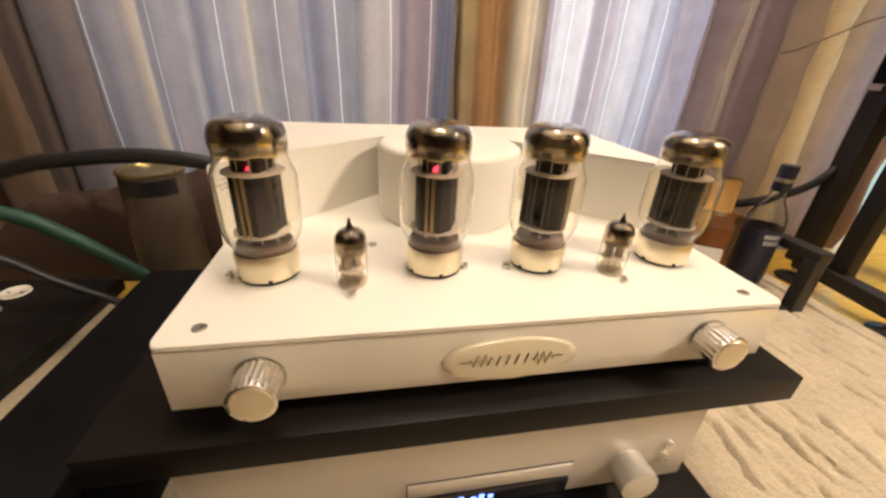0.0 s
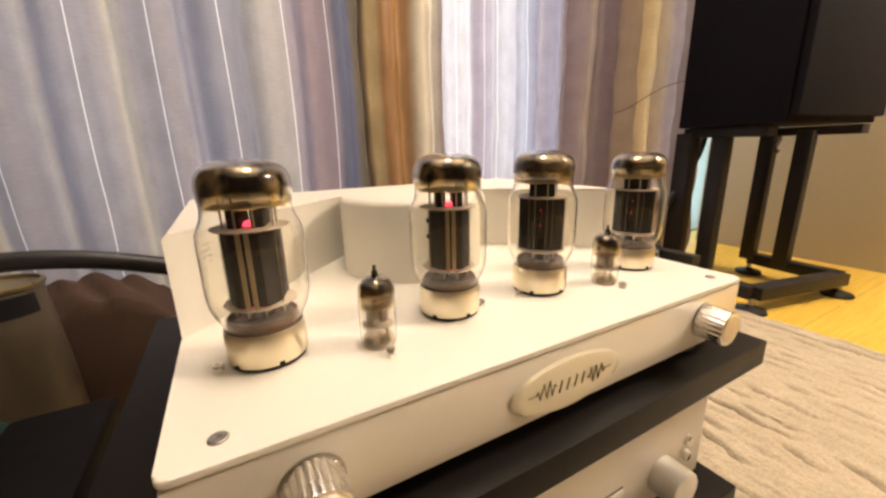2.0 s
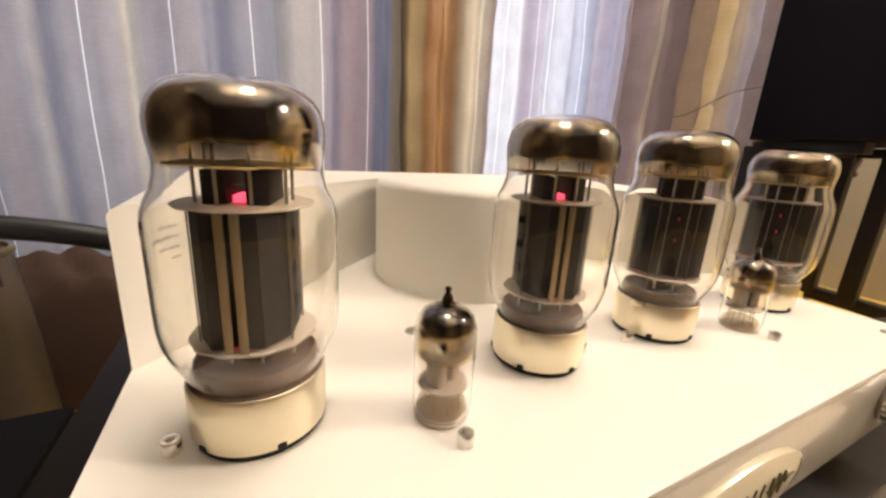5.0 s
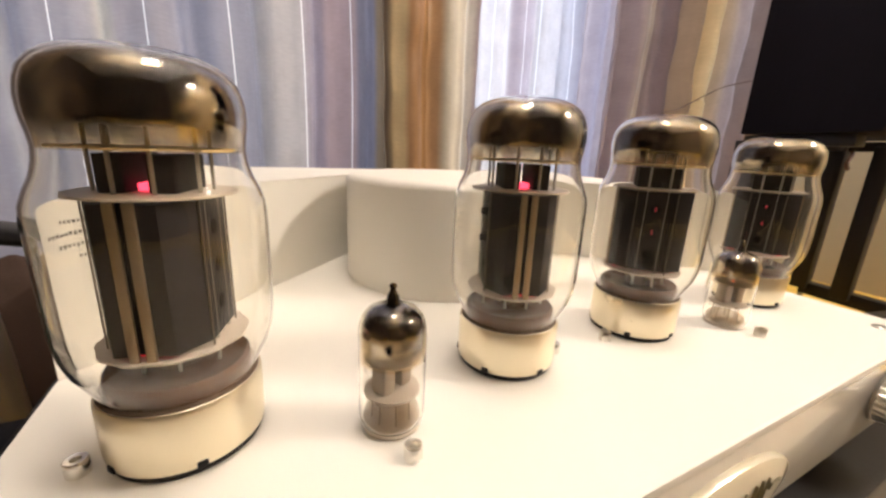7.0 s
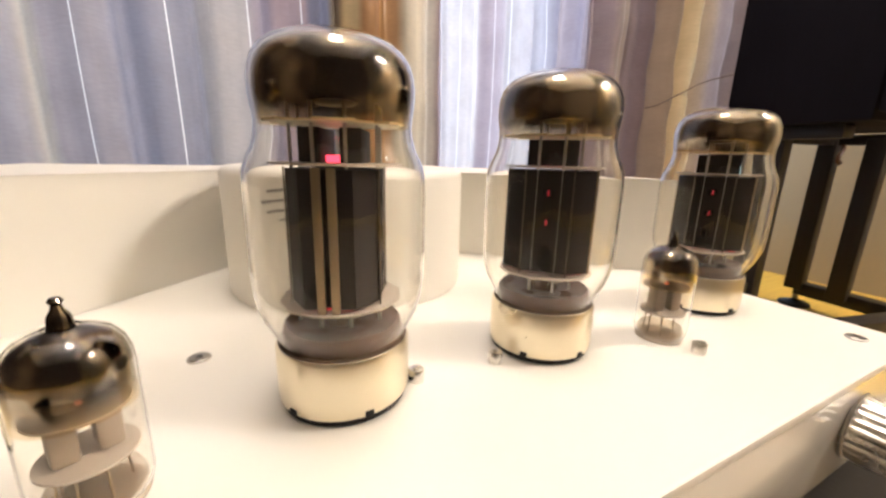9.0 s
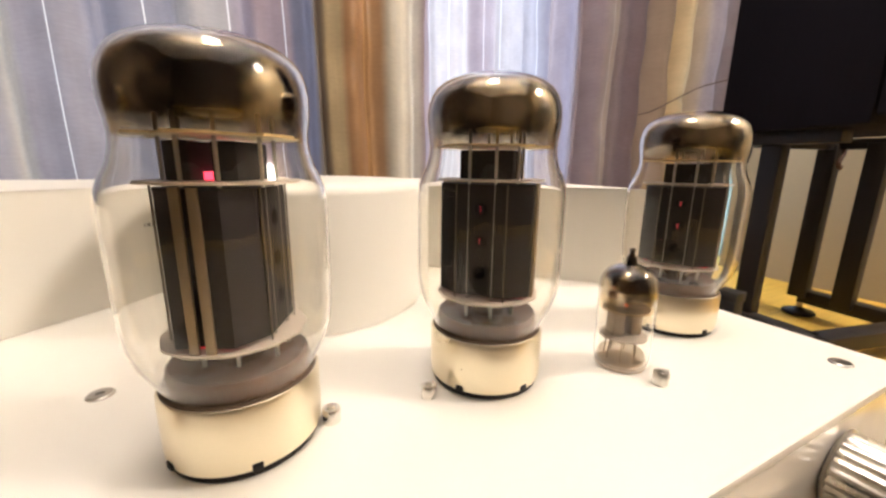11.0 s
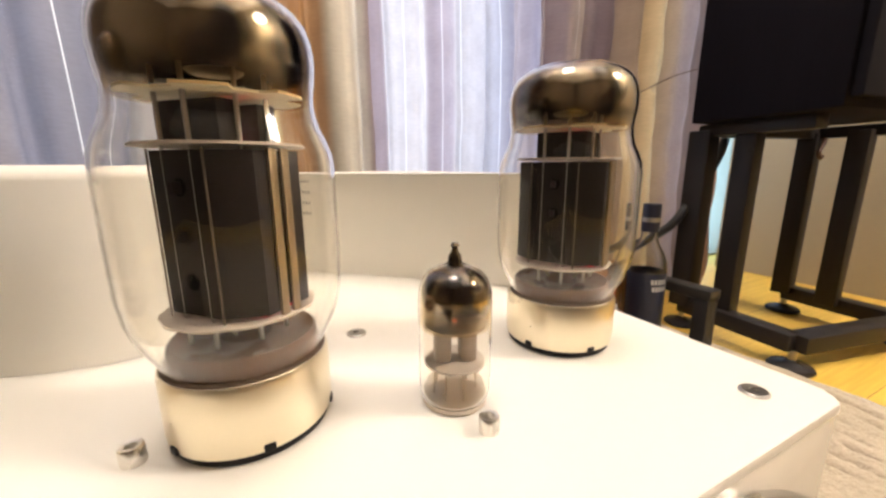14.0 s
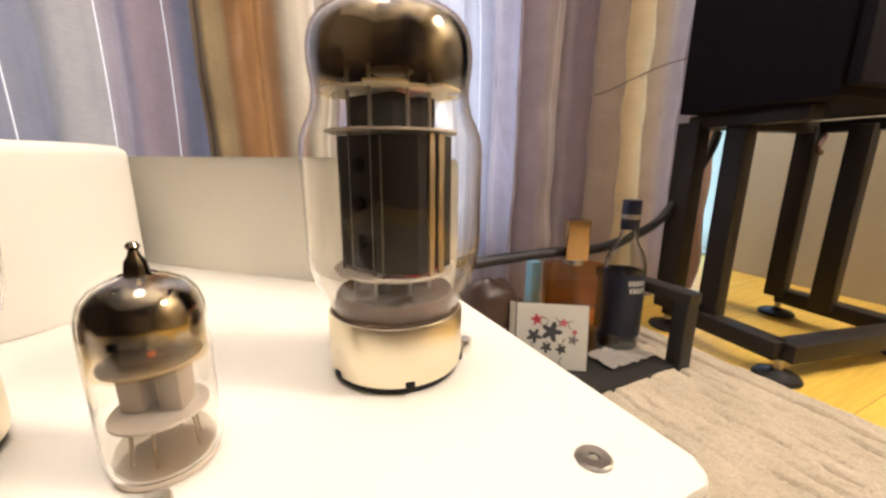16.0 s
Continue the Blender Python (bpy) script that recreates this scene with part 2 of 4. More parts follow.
def cloth(name, stops, x0, x1, through=0.5, rough=0.6, sheen=0.2, weave=900.0):
    """Striped curtain cloth, let through by light from behind. stops: (metres along the cloth, colour), some with light
    painted in. White lines, painted leaking daylight, run where the second UV map is zero.
    """
    k = Nodes(name)
    uv, sep, mr = k.n("TexCoord"), k.n("SeparateXYZ"), k.n("MapRange")
    k.link(uv.outputs["UV"], sep.inputs[0])
    mr.inputs["From Min"].default_value, mr.inputs["From Max"].default_value = x0, x1
    k.link(sep.outputs["X"], mr.inputs["Value"])
    col = k.ramp(mr.outputs[0], [((x - x0) / (x1 - x0), c) for x, c in stops])
    streak = k.noise(k.coords((55, 1.5, 1), "UV"), 3, 6)
    mottle = k.noise(k.coords((20, 9, 1), "UV"), 2, 6)
    slub = k.noise(k.coords((60, 160, 1), "UV"), 2, 4)
    col = k.mix(col, k.ramp(streak, [(0.25, (0.74, 0.74, 0.75)), (0.75, (1, 1, 1))]), 0.35, "MULTIPLY")
    col = k.mix(col, k.ramp(mottle, [(0.3, (0.74, 0.73, 0.72)), (0.7, (1, 1, 1))]), 0.6, "MULTIPLY")
    col = k.mix(col, k.ramp(slub, [(0.3, (0.80, 0.80, 0.80)), (0.7, (1, 1, 1))]), 0.5, "MULTIPLY")
    thread, part_x, size, edge = k.n("UVMap"), k.n("SeparateXYZ"), k.n("Math"), k.n("MapRange")
    thread.uv_map, size.operation = "thread", "ABSOLUTE"
    k.link(thread.outputs[0], part_x.inputs[0])
    k.link(part_x.outputs["X"], size.inputs[0])
    for key, value in (("From Min", 0.00055), ("From Max", 0.00095), ("To Min", 1.0), ("To Max", 0.0)):
        edge.inputs[key].default_value = value
    k.link(size.outputs[0], edge.inputs["Value"])
    # whitened lines put daylight leaking through the cloth into its colour
    col = k.mix(col, (0.98, 0.98, 0.98), edge.outputs[0])
    k.link(col, k.b.inputs["Base Color"])
    k.b.inputs["Roughness"].default_value = rough
    k.b.inputs["Sheen Weight"].default_value = sheen
    k.bump(k.noise(k.coords((1, 0.5, 1), "UV"), weave, 2), 0.25, 0.0006)
    tl, mx = k.n("BsdfTranslucent"), k.n("MixShader")
    mx.inputs[0].default_value = through
    k.link(col, tl.inputs[0])
    k.link(k.b.outputs[0], mx.inputs[1])
    k.link(tl.outputs[0], mx.inputs[2])
    k.link(mx.outputs[0], k.out.inputs["Surface"])
    return k.m


# ---- mesh helpers ----


def part(name, bm, material, parent=None, label="", smooth=40):
    """Links a bmesh as one mesh object under a thing or a part."""
    me = bpy.data.meshes.new(name)
    bmesh.ops.recalc_face_normals(bm, faces=bm.faces)
    bm.to_mesh(me)
    bm.free()
    me.materials.append(material)
    if smooth:
        me.polygons.foreach_set("use_smooth", [True] * len(me.polygons))
        me.set_sharp_from_angle(angle=radians(smooth))
    ob = new(name, me)
    ob.parent = parent
    return tagged(ob, label)


def thing(name, label, category, m=None, group=""):
    ob = new(name)
    ob.empty_display_size = 0.02
    ob.matrix_world = m or Matrix()
    return tagged(ob, label, category, group)


def box(x0, x1, y0, y1, z0, z1, bevel=0.0, bm=None, seg=2):
    bm = bm or bmesh.new()
    made = bmesh.ops.create_cube(bm, size=1, matrix=Matrix.Translation(((x0 + x1) / 2, (y0 + y1) / 2, (z0 + z1) / 2)) @ Matrix.Diagonal((x1 - x0, y1 - y0, z1 - z0, 1)))
    if bevel:
        edges = list({e for v in made["verts"] for e in v.link_edges})
        bmesh.ops.bevel(bm, geom=edges, offset=bevel, segments=seg, affect="EDGES", profile=0.5)
    return bm


def lathe(profile, seg=48, bm=None, centre=(0, 0)):
    """A body turned round z from (radius, height) pairs."""
    bm = bm or bmesh.new()
    rings = []
    for r, z in profile:
        if r < 1e-6:
            rings.append([bm.verts.new((centre[0], centre[1], z))] * seg)
        else:
            rings.append([bm.verts.new((centre[0] + r * math.cos(2 * math.pi * i / seg), centre[1] + r * math.sin(2 * math.pi * i / seg), z)) for i in range(seg)])
    for a, b in zip(rings, rings[1:]):
        for i in range(seg):
            j = (i + 1) % seg
            corners = []
            for c in (a[i], a[j], b[j], b[i]):
                if c not in corners:
                    corners.append(c)
            if len(corners) > 2:
                bm.faces.new(corners)
    return bm


def curve_points(points, steps=8):
    """A smooth line through the points (Catmull-Rom)."""
    p = [Vector(q) for q in points]
    p = [2 * p[0] - p[1], *p, 2 * p[-1] - p[-2]]
    out = []
    for i in range(1, len(p) - 2):
        for s in range(steps):
            t = s / steps
            a, b, c, d = p[i - 1:i + 3]
            out.append(0.5 * (2 * b + (c - a) * t + (2 * a - 5 * b + 4 * c - d) * t * t + (3 * b - a - 3 * c + d) * t ** 3))
    return out + [p[-2]]


def sweep(points, radius, seg=10, bm=None):
    bm = bm or bmesh.new()
    pts = [Vector(q) for q in points]
    rings = []
    for i, q in enumerate(pts):
        d = (pts[min(i + 1, len(pts) - 1)] - pts[max(i - 1, 0)]).normalized()
        side = d.cross(Vector((0, 0, 1)) if abs(d.z) < 0.95 else Vector((1, 0, 0))).normalized()
        up = side.cross(d)
        rings.append([bm.verts.new(q + radius * (math.cos(2 * math.pi * k / seg) * side + math.sin(2 * math.pi * k / seg) * up)) for k in range(seg)])
    for a, b in zip(rings, rings[1:]):
        for k in range(seg):
            bm.faces.new((a[k], a[(k + 1) % seg], b[(k + 1) % seg], b[k]))
    bm.faces.new(rings[0])
    bm.faces.new(rings[-1])
    return bm


def prism(outline, z0, z1, bevel=0.0, bm=None, seg=3):
    """A flat outline (x, y), raised from z0 to z1, with a rounded upper rim."""
    bm = bm or bmesh.new()
    low = [bm.verts.new((x, y, z0)) for x, y in outline]
    high = [bm.verts.new((x, y, z1)) for x, y in outline]
    n = len(outline)
    bm.faces.new(low)
    top = bm.faces.new(high)
    for i in range(n):
        bm.faces.new((low[i], low[(i + 1) % n], high[(i + 1) % n], high[i]))
    if bevel:
        bmesh.ops.bevel(bm, geom=list(top.edges), offset=bevel, segments=seg, affect="EDGES", profile=0.5)
    return bm


def rounded(x0, x1, y0, y1, r, n=6):
    pts = []
    for cx, cy, a0 in ((x1 - r, y0 + r, -90), (x1 - r, y1 - r, 0), (x0 + r, y1 - r, 90), (x0 + r, y0 + r, 180)):
        pts += [(cx + r * math.cos(radians(a0 + 90 * i / n)), cy + r * math.sin(radians(a0 + 90 * i / n))) for i in range(n + 1)]
    return pts


def moved(bm, m):
    bmesh.ops.transform(bm, matrix=m, verts=bm.verts)
    return bm


def structure(name, bm, material, label="", category=""):
    return tagged(part(name, bm, material), label, category, kind="structure")


def shell(profile, wall, seg=64):
    """A turned glass wall with an outer and an inner face."""
    pts = [Vector(q) for q in profile]
    inner = []
    for i, q in enumerate(pts):
        d = (pts[min(i + 1, len(pts) - 1)] - pts[max(i - 1, 0)]).normalized()
        inner.append((max(q.x - d.y * wall, 0), q.y + d.x * wall))
    bm = lathe([*profile, *reversed(inner), profile[0]], seg)
    bmesh.ops.remove_doubles(bm, verts=bm.verts, dist=1e-6)
    return bm


def clear(ob):
    ob.visible_shadow = False
    return ob


# ---- the room ----
FLOOR = -0.270
EAST, NORTH, WEST, SOUTH, TOP = 1.48, 0.78, -1.9, -2.4, 2.30
structure("floor", box(WEST - 0.1, EAST + 0.32, SOUTH - 0.1, NORTH + 0.3, FLOOR - 0.05, FLOOR), wood_floor(), "honey-yellow laminate floor beside the rug", "floor")
structure("ceiling", box(WEST - 0.1, EAST + 0.32, SOUTH - 0.1, NORTH + 0.12, TOP, TOP + 0.1), CEILING, "plain white ceiling", "ceiling")
structure("wall_east", box(EAST, EAST + 0.12, SOUTH, 0.682, FLOOR, TOP), PLASTER, "cream painted wall behind the loudspeaker", "wall")
structure("wall_west", box(WEST - 0.12, WEST, SOUTH, NORTH + 0.12, FLOOR, TOP), DARKENED_WALL, "plain side wall, darkened to cut fill light", "wall")
structure("wall_south", box(WEST - 0.12, EAST + 0.12, SOUTH - 0.12, SOUTH, FLOOR, TOP), DARKENED_WALL, "unseen plain rear wall, darkened to cut fill light", "wall")
WIN = (-0.60, 1.215, -0.09, 1.75)
bm = box(WEST, WIN[0], NORTH, NORTH + 0.12, FLOOR, TOP)
box(WIN[1], EAST + 0.01, NORTH, NORTH + 0.12, FLOOR, TOP, bm=bm)
box(EAST + 0.01, EAST + 0.20, NORTH, NORTH + 0.12, FLOOR, -0.262, bm=bm)
box(EAST + 0.01, EAST + 0.20, NORTH, NORTH + 0.12, WIN[3], TOP, bm=bm)
box(WIN[0], WIN[1], NORTH, NORTH + 0.12, FLOOR, WIN[2], bm=bm)
box(WIN[0], WIN[1], NORTH, NORTH + 0.12, WIN[3], TOP, bm=bm)
structure("wall_north", bm, PLASTER, "cream window wall behind the curtains", "wall")


# made-up corner niche, built only to show that bright sliver
bm = box(EAST + 0.20, EAST + 0.30, 0.56, NORTH + 0.12, FLOOR, TOP)
box(EAST + 0.12, EAST + 0.20, 0.56, 0.66, FLOOR, TOP, bm=bm)
structure("added_niche_wall", bm, PLASTER, "cream wall of a niche added for the bright sliver", "wall")


def rug():
    """A thick pile with broken, wandering furrows along its length."""
    xs = [-1.5 + 0.04 * i for i in range(42)] + [0.18 + 0.0031 * i for i in range(201)]
    ys = [-1.7 + 0.05 * j for j in range(28)] + [-0.30 + 0.005 * j for j in range(155)]
    bm = bmesh.new()
    grid = []
    for j, y in enumerate(ys):
        row = []
        for i, x in enumerate(xs):
            wander = x + 0.016 * noise.noise((x * 3, y * 6, 1)) + 0.008 * noise.noise((x * 9, y * 34, 6))
            k = round(wander / 0.027)
            off = abs(wander - 0.027 * k)
            deep = max(0.0, 0.12 + 1.7 * noise.noise((k * 7.3, y * 19, 2)))
            rag = 0.5 + 0.9 * abs(noise.noise((k * 3.1, y * 55, 4)))
            furrow = 0.0150 * min(1.0, deep) * max(0.0, 1 - off / (0.0062 * rag)) ** 0.5
            pile = 0.0045 * noise.noise((x * 14, y * 12, 3)) + 0.0024 * noise.noise((x * 75, y * 45, 5))
            edge = min(i, len(xs) - 1 - i, j, len(ys) - 1 - j)
            hem = 0.010 * max(0.0, 1 - abs(x - 0.765) / 0.006)
            row.append(bm.verts.new((x + 0.004 * noise.noise((0, y * 14, 8)), y, FLOOR + (0.0005 if edge == 0 else 0.0175 - hem - furrow + pile))))
        grid.append(row)
    for a, b in zip(grid, grid[1:]):
        for i in range(len(xs) - 1):
            bm.faces.new((a[i], a[i + 1], b[i + 1], b[i]))
    return tagged(part("rug", bm, rug_weave(), smooth=80), "beige furrowed pile rug on the laminate floor", "rug")


rug()


def curtain(name, x0, x1, y, pleats, depth, material, label, seed=0.0, z0=-0.262, z1=1.9, nx=420, nz=70, bend=9.0, crease=0.0, swing=1.0, pulls=(), light_lines=()):
    """A hanging cloth with pleats; past x = bend it swings back towards the window. Last argument: where leaking
    daylight is painted as a white line.
    """

    def place(x, z):
        a = 2 * math.pi * pleats * (x - x0) / (x1 - x0) + 1.5 * noise.noise((x * 3.1 + seed, z * 0.7, seed))
        d = math.sin(a) + 0.35 * math.sin(2.3 * a + 1 + seed) + 0.5 * noise.noise((x * 9 + seed, z * 1.2, 3))
        low = max(0.0, 1 - (z - z0) / 0.35)
        d += low * 1.1 * noise.noise((x * 14, z * 8, seed + 7))
        d += crease * (noise.noise((x * 10 + z * 7, z * 9 - x * 4, seed + 3)) + 0.6 * abs(noise.noise((x * 16 - z * 9, z * 6, seed + 5))))
        sway = swing * 0.010 * noise.noise((x * 4, z * 2.2, seed + 2)) + 0.010 * low * noise.noise((x * 9, z * 9, seed))
        for (xa, za), (xb, zb), high in pulls:
            ex, ez = xb - xa, zb - za
            size = math.hypot(ex, ez)
            along = ((x - xa) * ex + (z - za) * ez) / size ** 2
            off = ((x - xa) * ez - (z - za) * ex) / size
            if -0.1 < along < 1.1:
                d += high / depth * math.exp(-(off / 0.0035) ** 2) * math.sin(math.pi * min(1, max(0, along)))
        return Vector((x + 0.010 * math.cos(a) * min(1, depth * 80) + sway, y + depth * d + 0.62 * max(0.0, x - bend), z))

    bm = bmesh.new()
    uv, line_map = bm.loops.layers.uv.new("cloth"), bm.loops.layers.uv.new("thread")
    grid, flat, aside = [], {}, {}
    for j in range(nz + 1):
        z = z0 + (z1 - z0) * (j / nz) ** 1.6
        lines = [place(x, z).x for x in light_lines] or [9.0]
        row = []
        for i in range(nx + 1):
            x = x0 + (x1 - x0) * i / nx
            v = bm.verts.new(place(x, z))
            flat[v] = (x, z)
            aside[v] = min((v.co.x - q for q in lines), key=abs)
            row.append(v)
        grid.append(row)
    for j in range(nz):
        for i in range(nx):
            f = bm.faces.new((grid[j][i], grid[j][i + 1], grid[j + 1][i + 1], grid[j + 1][i]))
            for loop in f.loops:
                loop[uv].uv = flat[loop.vert]
                loop[line_map].uv = (aside[loop.vert], 0)
    return tagged(part(name, bm, material, smooth=180), label, "curtain", "window curtains")


GREY, BLUEGREY, PEARL, MAUVE, SLATE = (0.41, 0.375, 0.385), (0.365, 0.350, 0.390), (0.64, 0.59, 0.50), (0.40, 0.30, 0.30), (0.22, 0.215, 0.265)
OLIVE, GOLD, ORANGE, LILAC, PALE = (0.26, 0.20, 0.13), (0.60, 0.46, 0.24), (0.43, 0.235, 0.10), (0.55, 0.465, 0.46), (0.78, 0.737, 0.715)
# stripe colours hold the dye and also window light and lamplight
LIT_STRIPES_A = [(-0.76, (0.11, 0.075, 0.06)), (-0.64, (0.15, 0.115, 0.10)), (-0.57, (0.28, 0.24, 0.24)), (-0.50, BLUEGREY), (-0.487, (0.60, 0.50, 0.38)), (-0.468, PEARL), (-0.462, GREY), (-0.415, BLUEGREY), (-0.40, (0.48, 0.47, 0.48)), (-0.38, BLUEGREY), (-0.31, (0.44, 0.42, 0.44)), (-0.30, PEARL), (-0.28, PEARL), (-0.268, GREY), (-0.20, BLUEGREY), (-0.11, (0.29, 0.285, 0.33)), (-0.095, (0.50, 0.46, 0.42)), (-0.052, (0.50, 0.46, 0.42)), (-0.044, (0.40, 0.35, 0.37)), (-0.010, (0.40, 0.33, 0.36)), (0.0, MAUVE), (0.030, MAUVE), (0.036, SLATE), (0.078, SLATE), (0.086, OLIVE), (0.14, OLIVE)]
LIT_STRIPES_B = [(0.065, OLIVE), (0.088, OLIVE), (0.098, GOLD), (0.112, GOLD), (0.117, ORANGE), (0.145, (0.50, 0.26, 0.09)), (0.176, ORANGE), (0.183, (0.46, 0.38, 0.25)), (0.200, (0.84, 0.74, 0.54)), (0.212, (0.62, 0.53, 0.38)), (0.222, (0.90, 0.83, 0.67)), (0.242, (0.82, 0.76, 0.65)), (0.250, (0.50, 0.38, 0.36))]
LIT_STRIPES_C = [(0.22, (0.38, 0.29, 0.29)), (0.285, (0.42, 0.34, 0.35)), (0.300, PALE), (0.385, PALE), (0.398, (0.50, 0.42, 0.44)), (0.43, (0.56, 0.49, 0.52)), (0.445, PALE), (0.55, (0.64, 0.62, 0.66)), (0.57, (0.40, 0.37, 0.42)), (0.60, LILAC), (0.64, (0.42, 0.37, 0.42)), (0.72, LILAC), (0.80, MAUVE)]
# the satin's cream and brown bands also paint fold highlights and shade
LIT_STRIPES_D = [(0.54, LILAC), (0.615, (0.50, 0.42, 0.45)), (0.628, (0.66, 0.56, 0.50)), (0.645, (0.80, 0.70, 0.58)), (0.680, (0.62, 0.50, 0.44)), (0.710, (0.34, 0.26, 0.27)), (0.760, (0.35, 0.26, 0.25)), (0.790, (0.44, 0.31, 0.20)), (0.818, (0.46, 0.32, 0.19)), (0.845, (0.92, 0.68, 0.35)), (0.87, (0.74, 0.53, 0.27)), (0.90, (0.98, 0.77, 0.41)), (0.935, (0.84, 0.64, 0.36)), (0.975, (0.50, 0.39, 0.35)), (1.0, (0.52, 0.44, 0.44)), (1.04, (0.38, 0.30, 0.29)), (1.16, (0.38, 0.25, 0.17)), (1.40, (0.50, 0.33, 0.20))]
PULLS_D = (((0.815, 0.202), (0.985, 0.288), 0.011), ((0.830, 0.055), (0.880, 0.175), 0.010), ((0.955, 0.10), (0.925, 0.36), 0.009), ((0.70, 0.15), (0.665, 0.42), 0.004))
PULLS_C = (((0.588, 0.29), (0.645, 0.01), 0.006), ((0.615, 0.32), (0.592, 0.19), 0.005), ((0.50, 0.30), (0.545, 0.08), 0.004))
curtain("sheer_curtain", -0.76, 0.13, 0.655, 10, 0.009, cloth("lilac_grey_sheer", LIT_STRIPES_A, -0.78, 0.15, 0.37), "lilac-grey sheer curtain with thin painted lines of daylight", 1, light_lines=(-0.545, -0.443, -0.340, -0.2415, -0.1440, -0.0490, 0.0265))
curtain("striped_drape", 0.070, 0.250, 0.585, 2.5, 0.009, cloth("orange_gold_drape", LIT_STRIPES_B, 0.05, 0.27, 0.42, 0.40, 0.3), "narrow orange, gold and cream striped drape", 4, crease=1.0, nz=140)
curtain("sheer_curtain", 0.215, 0.80, 0.690, 8, 0.010, cloth("pale_lilac_sheer", LIT_STRIPES_C, 0.195, 0.82, 0.70), "pale lilac sheer curtain lit by the window", 9, crease=0.4, nz=160, pulls=PULLS_C, light_lines=(0.336, 0.412, 0.468, 0.556))
curtain("satin_drape", 0.565, 1.225, 0.575, 7.507, 0.024, cloth("beige_satin", LIT_STRIPES_D, 0.52, 1.40, 0.42, 0.27, 0.4), "beige and brown satin drape reaching the floor", 14, bend=1.20, crease=0.30, swing=0.4, nz=220, pulls=PULLS_D, light_lines=(0.640,))
curtain("brown_drape", -1.45, -0.66, 0.60, 8, 0.018, cloth("brown_drape_cloth", [(-1.45, (0.07, 0.04, 0.025)), (-0.95, (0.09, 0.055, 0.03)), (-0.80, (0.20, 0.125, 0.06)), (-0.72, (0.10, 0.062, 0.04)), (-0.66, (0.15, 0.10, 0.06))], -1.47, -0.64, 0.12), "dark brown drape beside the sheer curtain", 21)

# ---- the amplifier ----
amp = thing("valve_amplifier", "white valve amplifier with chrome knobs on a black shelf", "amplifier")
part("top_plate", prism(rounded(-0.210, 0.210, 0.0, 0.356, 0.006), -0.0032, 0, 0.0016), WHITE, amp, "white powder-coated top plate")
part("front_panel", box(-0.209, 0.209, 0.0012, 0.006, -0.049, -0.0046, 0.001), PANEL, amp, "cream satin front panel")
part("chassis", box(-0.207, 0.207, 0.0062, 0.352, -0.0485, -0.0034, 0.001), WHITE, amp)


WINGS = [(-0.2095, 0.352), (-0.2095, 0.128), (-0.052, 0.284), (0.042, 0.280), (0.2095, 0.119), (0.2095, 0.352)]
cover = part("transformer_cover", prism(WINGS, 0.0002, 0.0675, 0.003), WHITE, amp, "white transformer cover with slanting wings")
part("toroid_cover", lathe([(0, 0.0728), (0.064, 0.0728), (0.0695, 0.0722), (0.0722, 0.0701), (0.0730, 0.0676), (0.0730, 0.0002)], 96, centre=(-0.006, 0.2085)), WHITE, cover, "round white transformer can")
for x in (-1, 1):
    for y in (0.03, 0.20):
        part("foot", lathe([(0, -0.0655), (0.017, -0.0655), (0.018, -0.062), (0.016, -0.0487), (0, -0.0487)], 24, centre=(x * 0.17, y)), RUBBER, amp, "black rubber foot")


def fluted(radius, depth, length, n):
    bm = bmesh.new()
    outline = []
    for i in range(n * 6):
        a = 2 * math.pi * i / (n * 6)
        s = (i % 6) / 6
        outline.append(((radius - depth * (0.5 - 0.5 * math.cos(2 * math.pi * s)) ** 2) * math.cos(a), (radius - depth * (0.5 - 0.5 * math.cos(2 * math.pi * s)) ** 2) * math.sin(a)))
    prism(outline, 0, length, 0.0006, bm, 2)
    return bm


def knob(x, z, parent, r=0.0140, length=0.021):
    m = pose(x, 0.001, z, 90, 0, 0)
    body = part("knob", moved(fluted(r, 0.0009, length, 22), m), CHROME, parent, "fluted chrome knob")
    part("knob_face", moved(lathe([(0, length + 0.0008), (r * 0.80, length + 0.0008), (r * 0.88, length - 0.0004)], 40), m), KNOBFACE, body, "matt spun face")
    part("knob_collar", moved(lathe([(r * 0.72, -0.001), (r * 1.06, 0.0004), (r * 1.06, 0.0012), (r * 0.9, 0.0018)], 40), m), STEEL, body)


knob(-0.1560, -0.0272, amp)
knob(0.1540, -0.0262, amp)
badge = part("badge", moved(lathe([(0, 0.0034), (0.020, 0.0032), (0.0232, 0.0026), (0.0240, 0.0014), (0.0240, -0.001)], 64), pose(0.0015, 0.0012, -0.0300, 90, 0, 0) @ Matrix.Diagonal((1.98, 0.72, 1, 1))), BADGE, amp, "oval champagne badge")
wave = [(-0.036, 0), (-0.030, 0), (-0.0285, 0.002), (-0.0268, -0.004), (-0.0240, 0.0055), (-0.0215, -0.0045), (-0.0190, 0.0065), (-0.0170, -0.004), (-0.0150, 0.003), (-0.0135, 0.001)]
for s in (1, -1):
    part("wave_line", sweep([(0.0015 + s * x, -0.0024, -0.0285 + (z if s > 0 else -z)) for x, z in wave], 0.00042, 6), BADGE_INK, badge, "thin olive zigzag line")
for x in (-0.0098, -0.0033, 0.0033, 0.0098):
    part("plain_bar", moved(box(-0.0005, 0.0005, -0.0005, 0.0005, -0.0042, 0.0042), pose(0.0015 + x, -0.0022, -0.0290, 0, 14, 0)), BADGE_INK, badge)


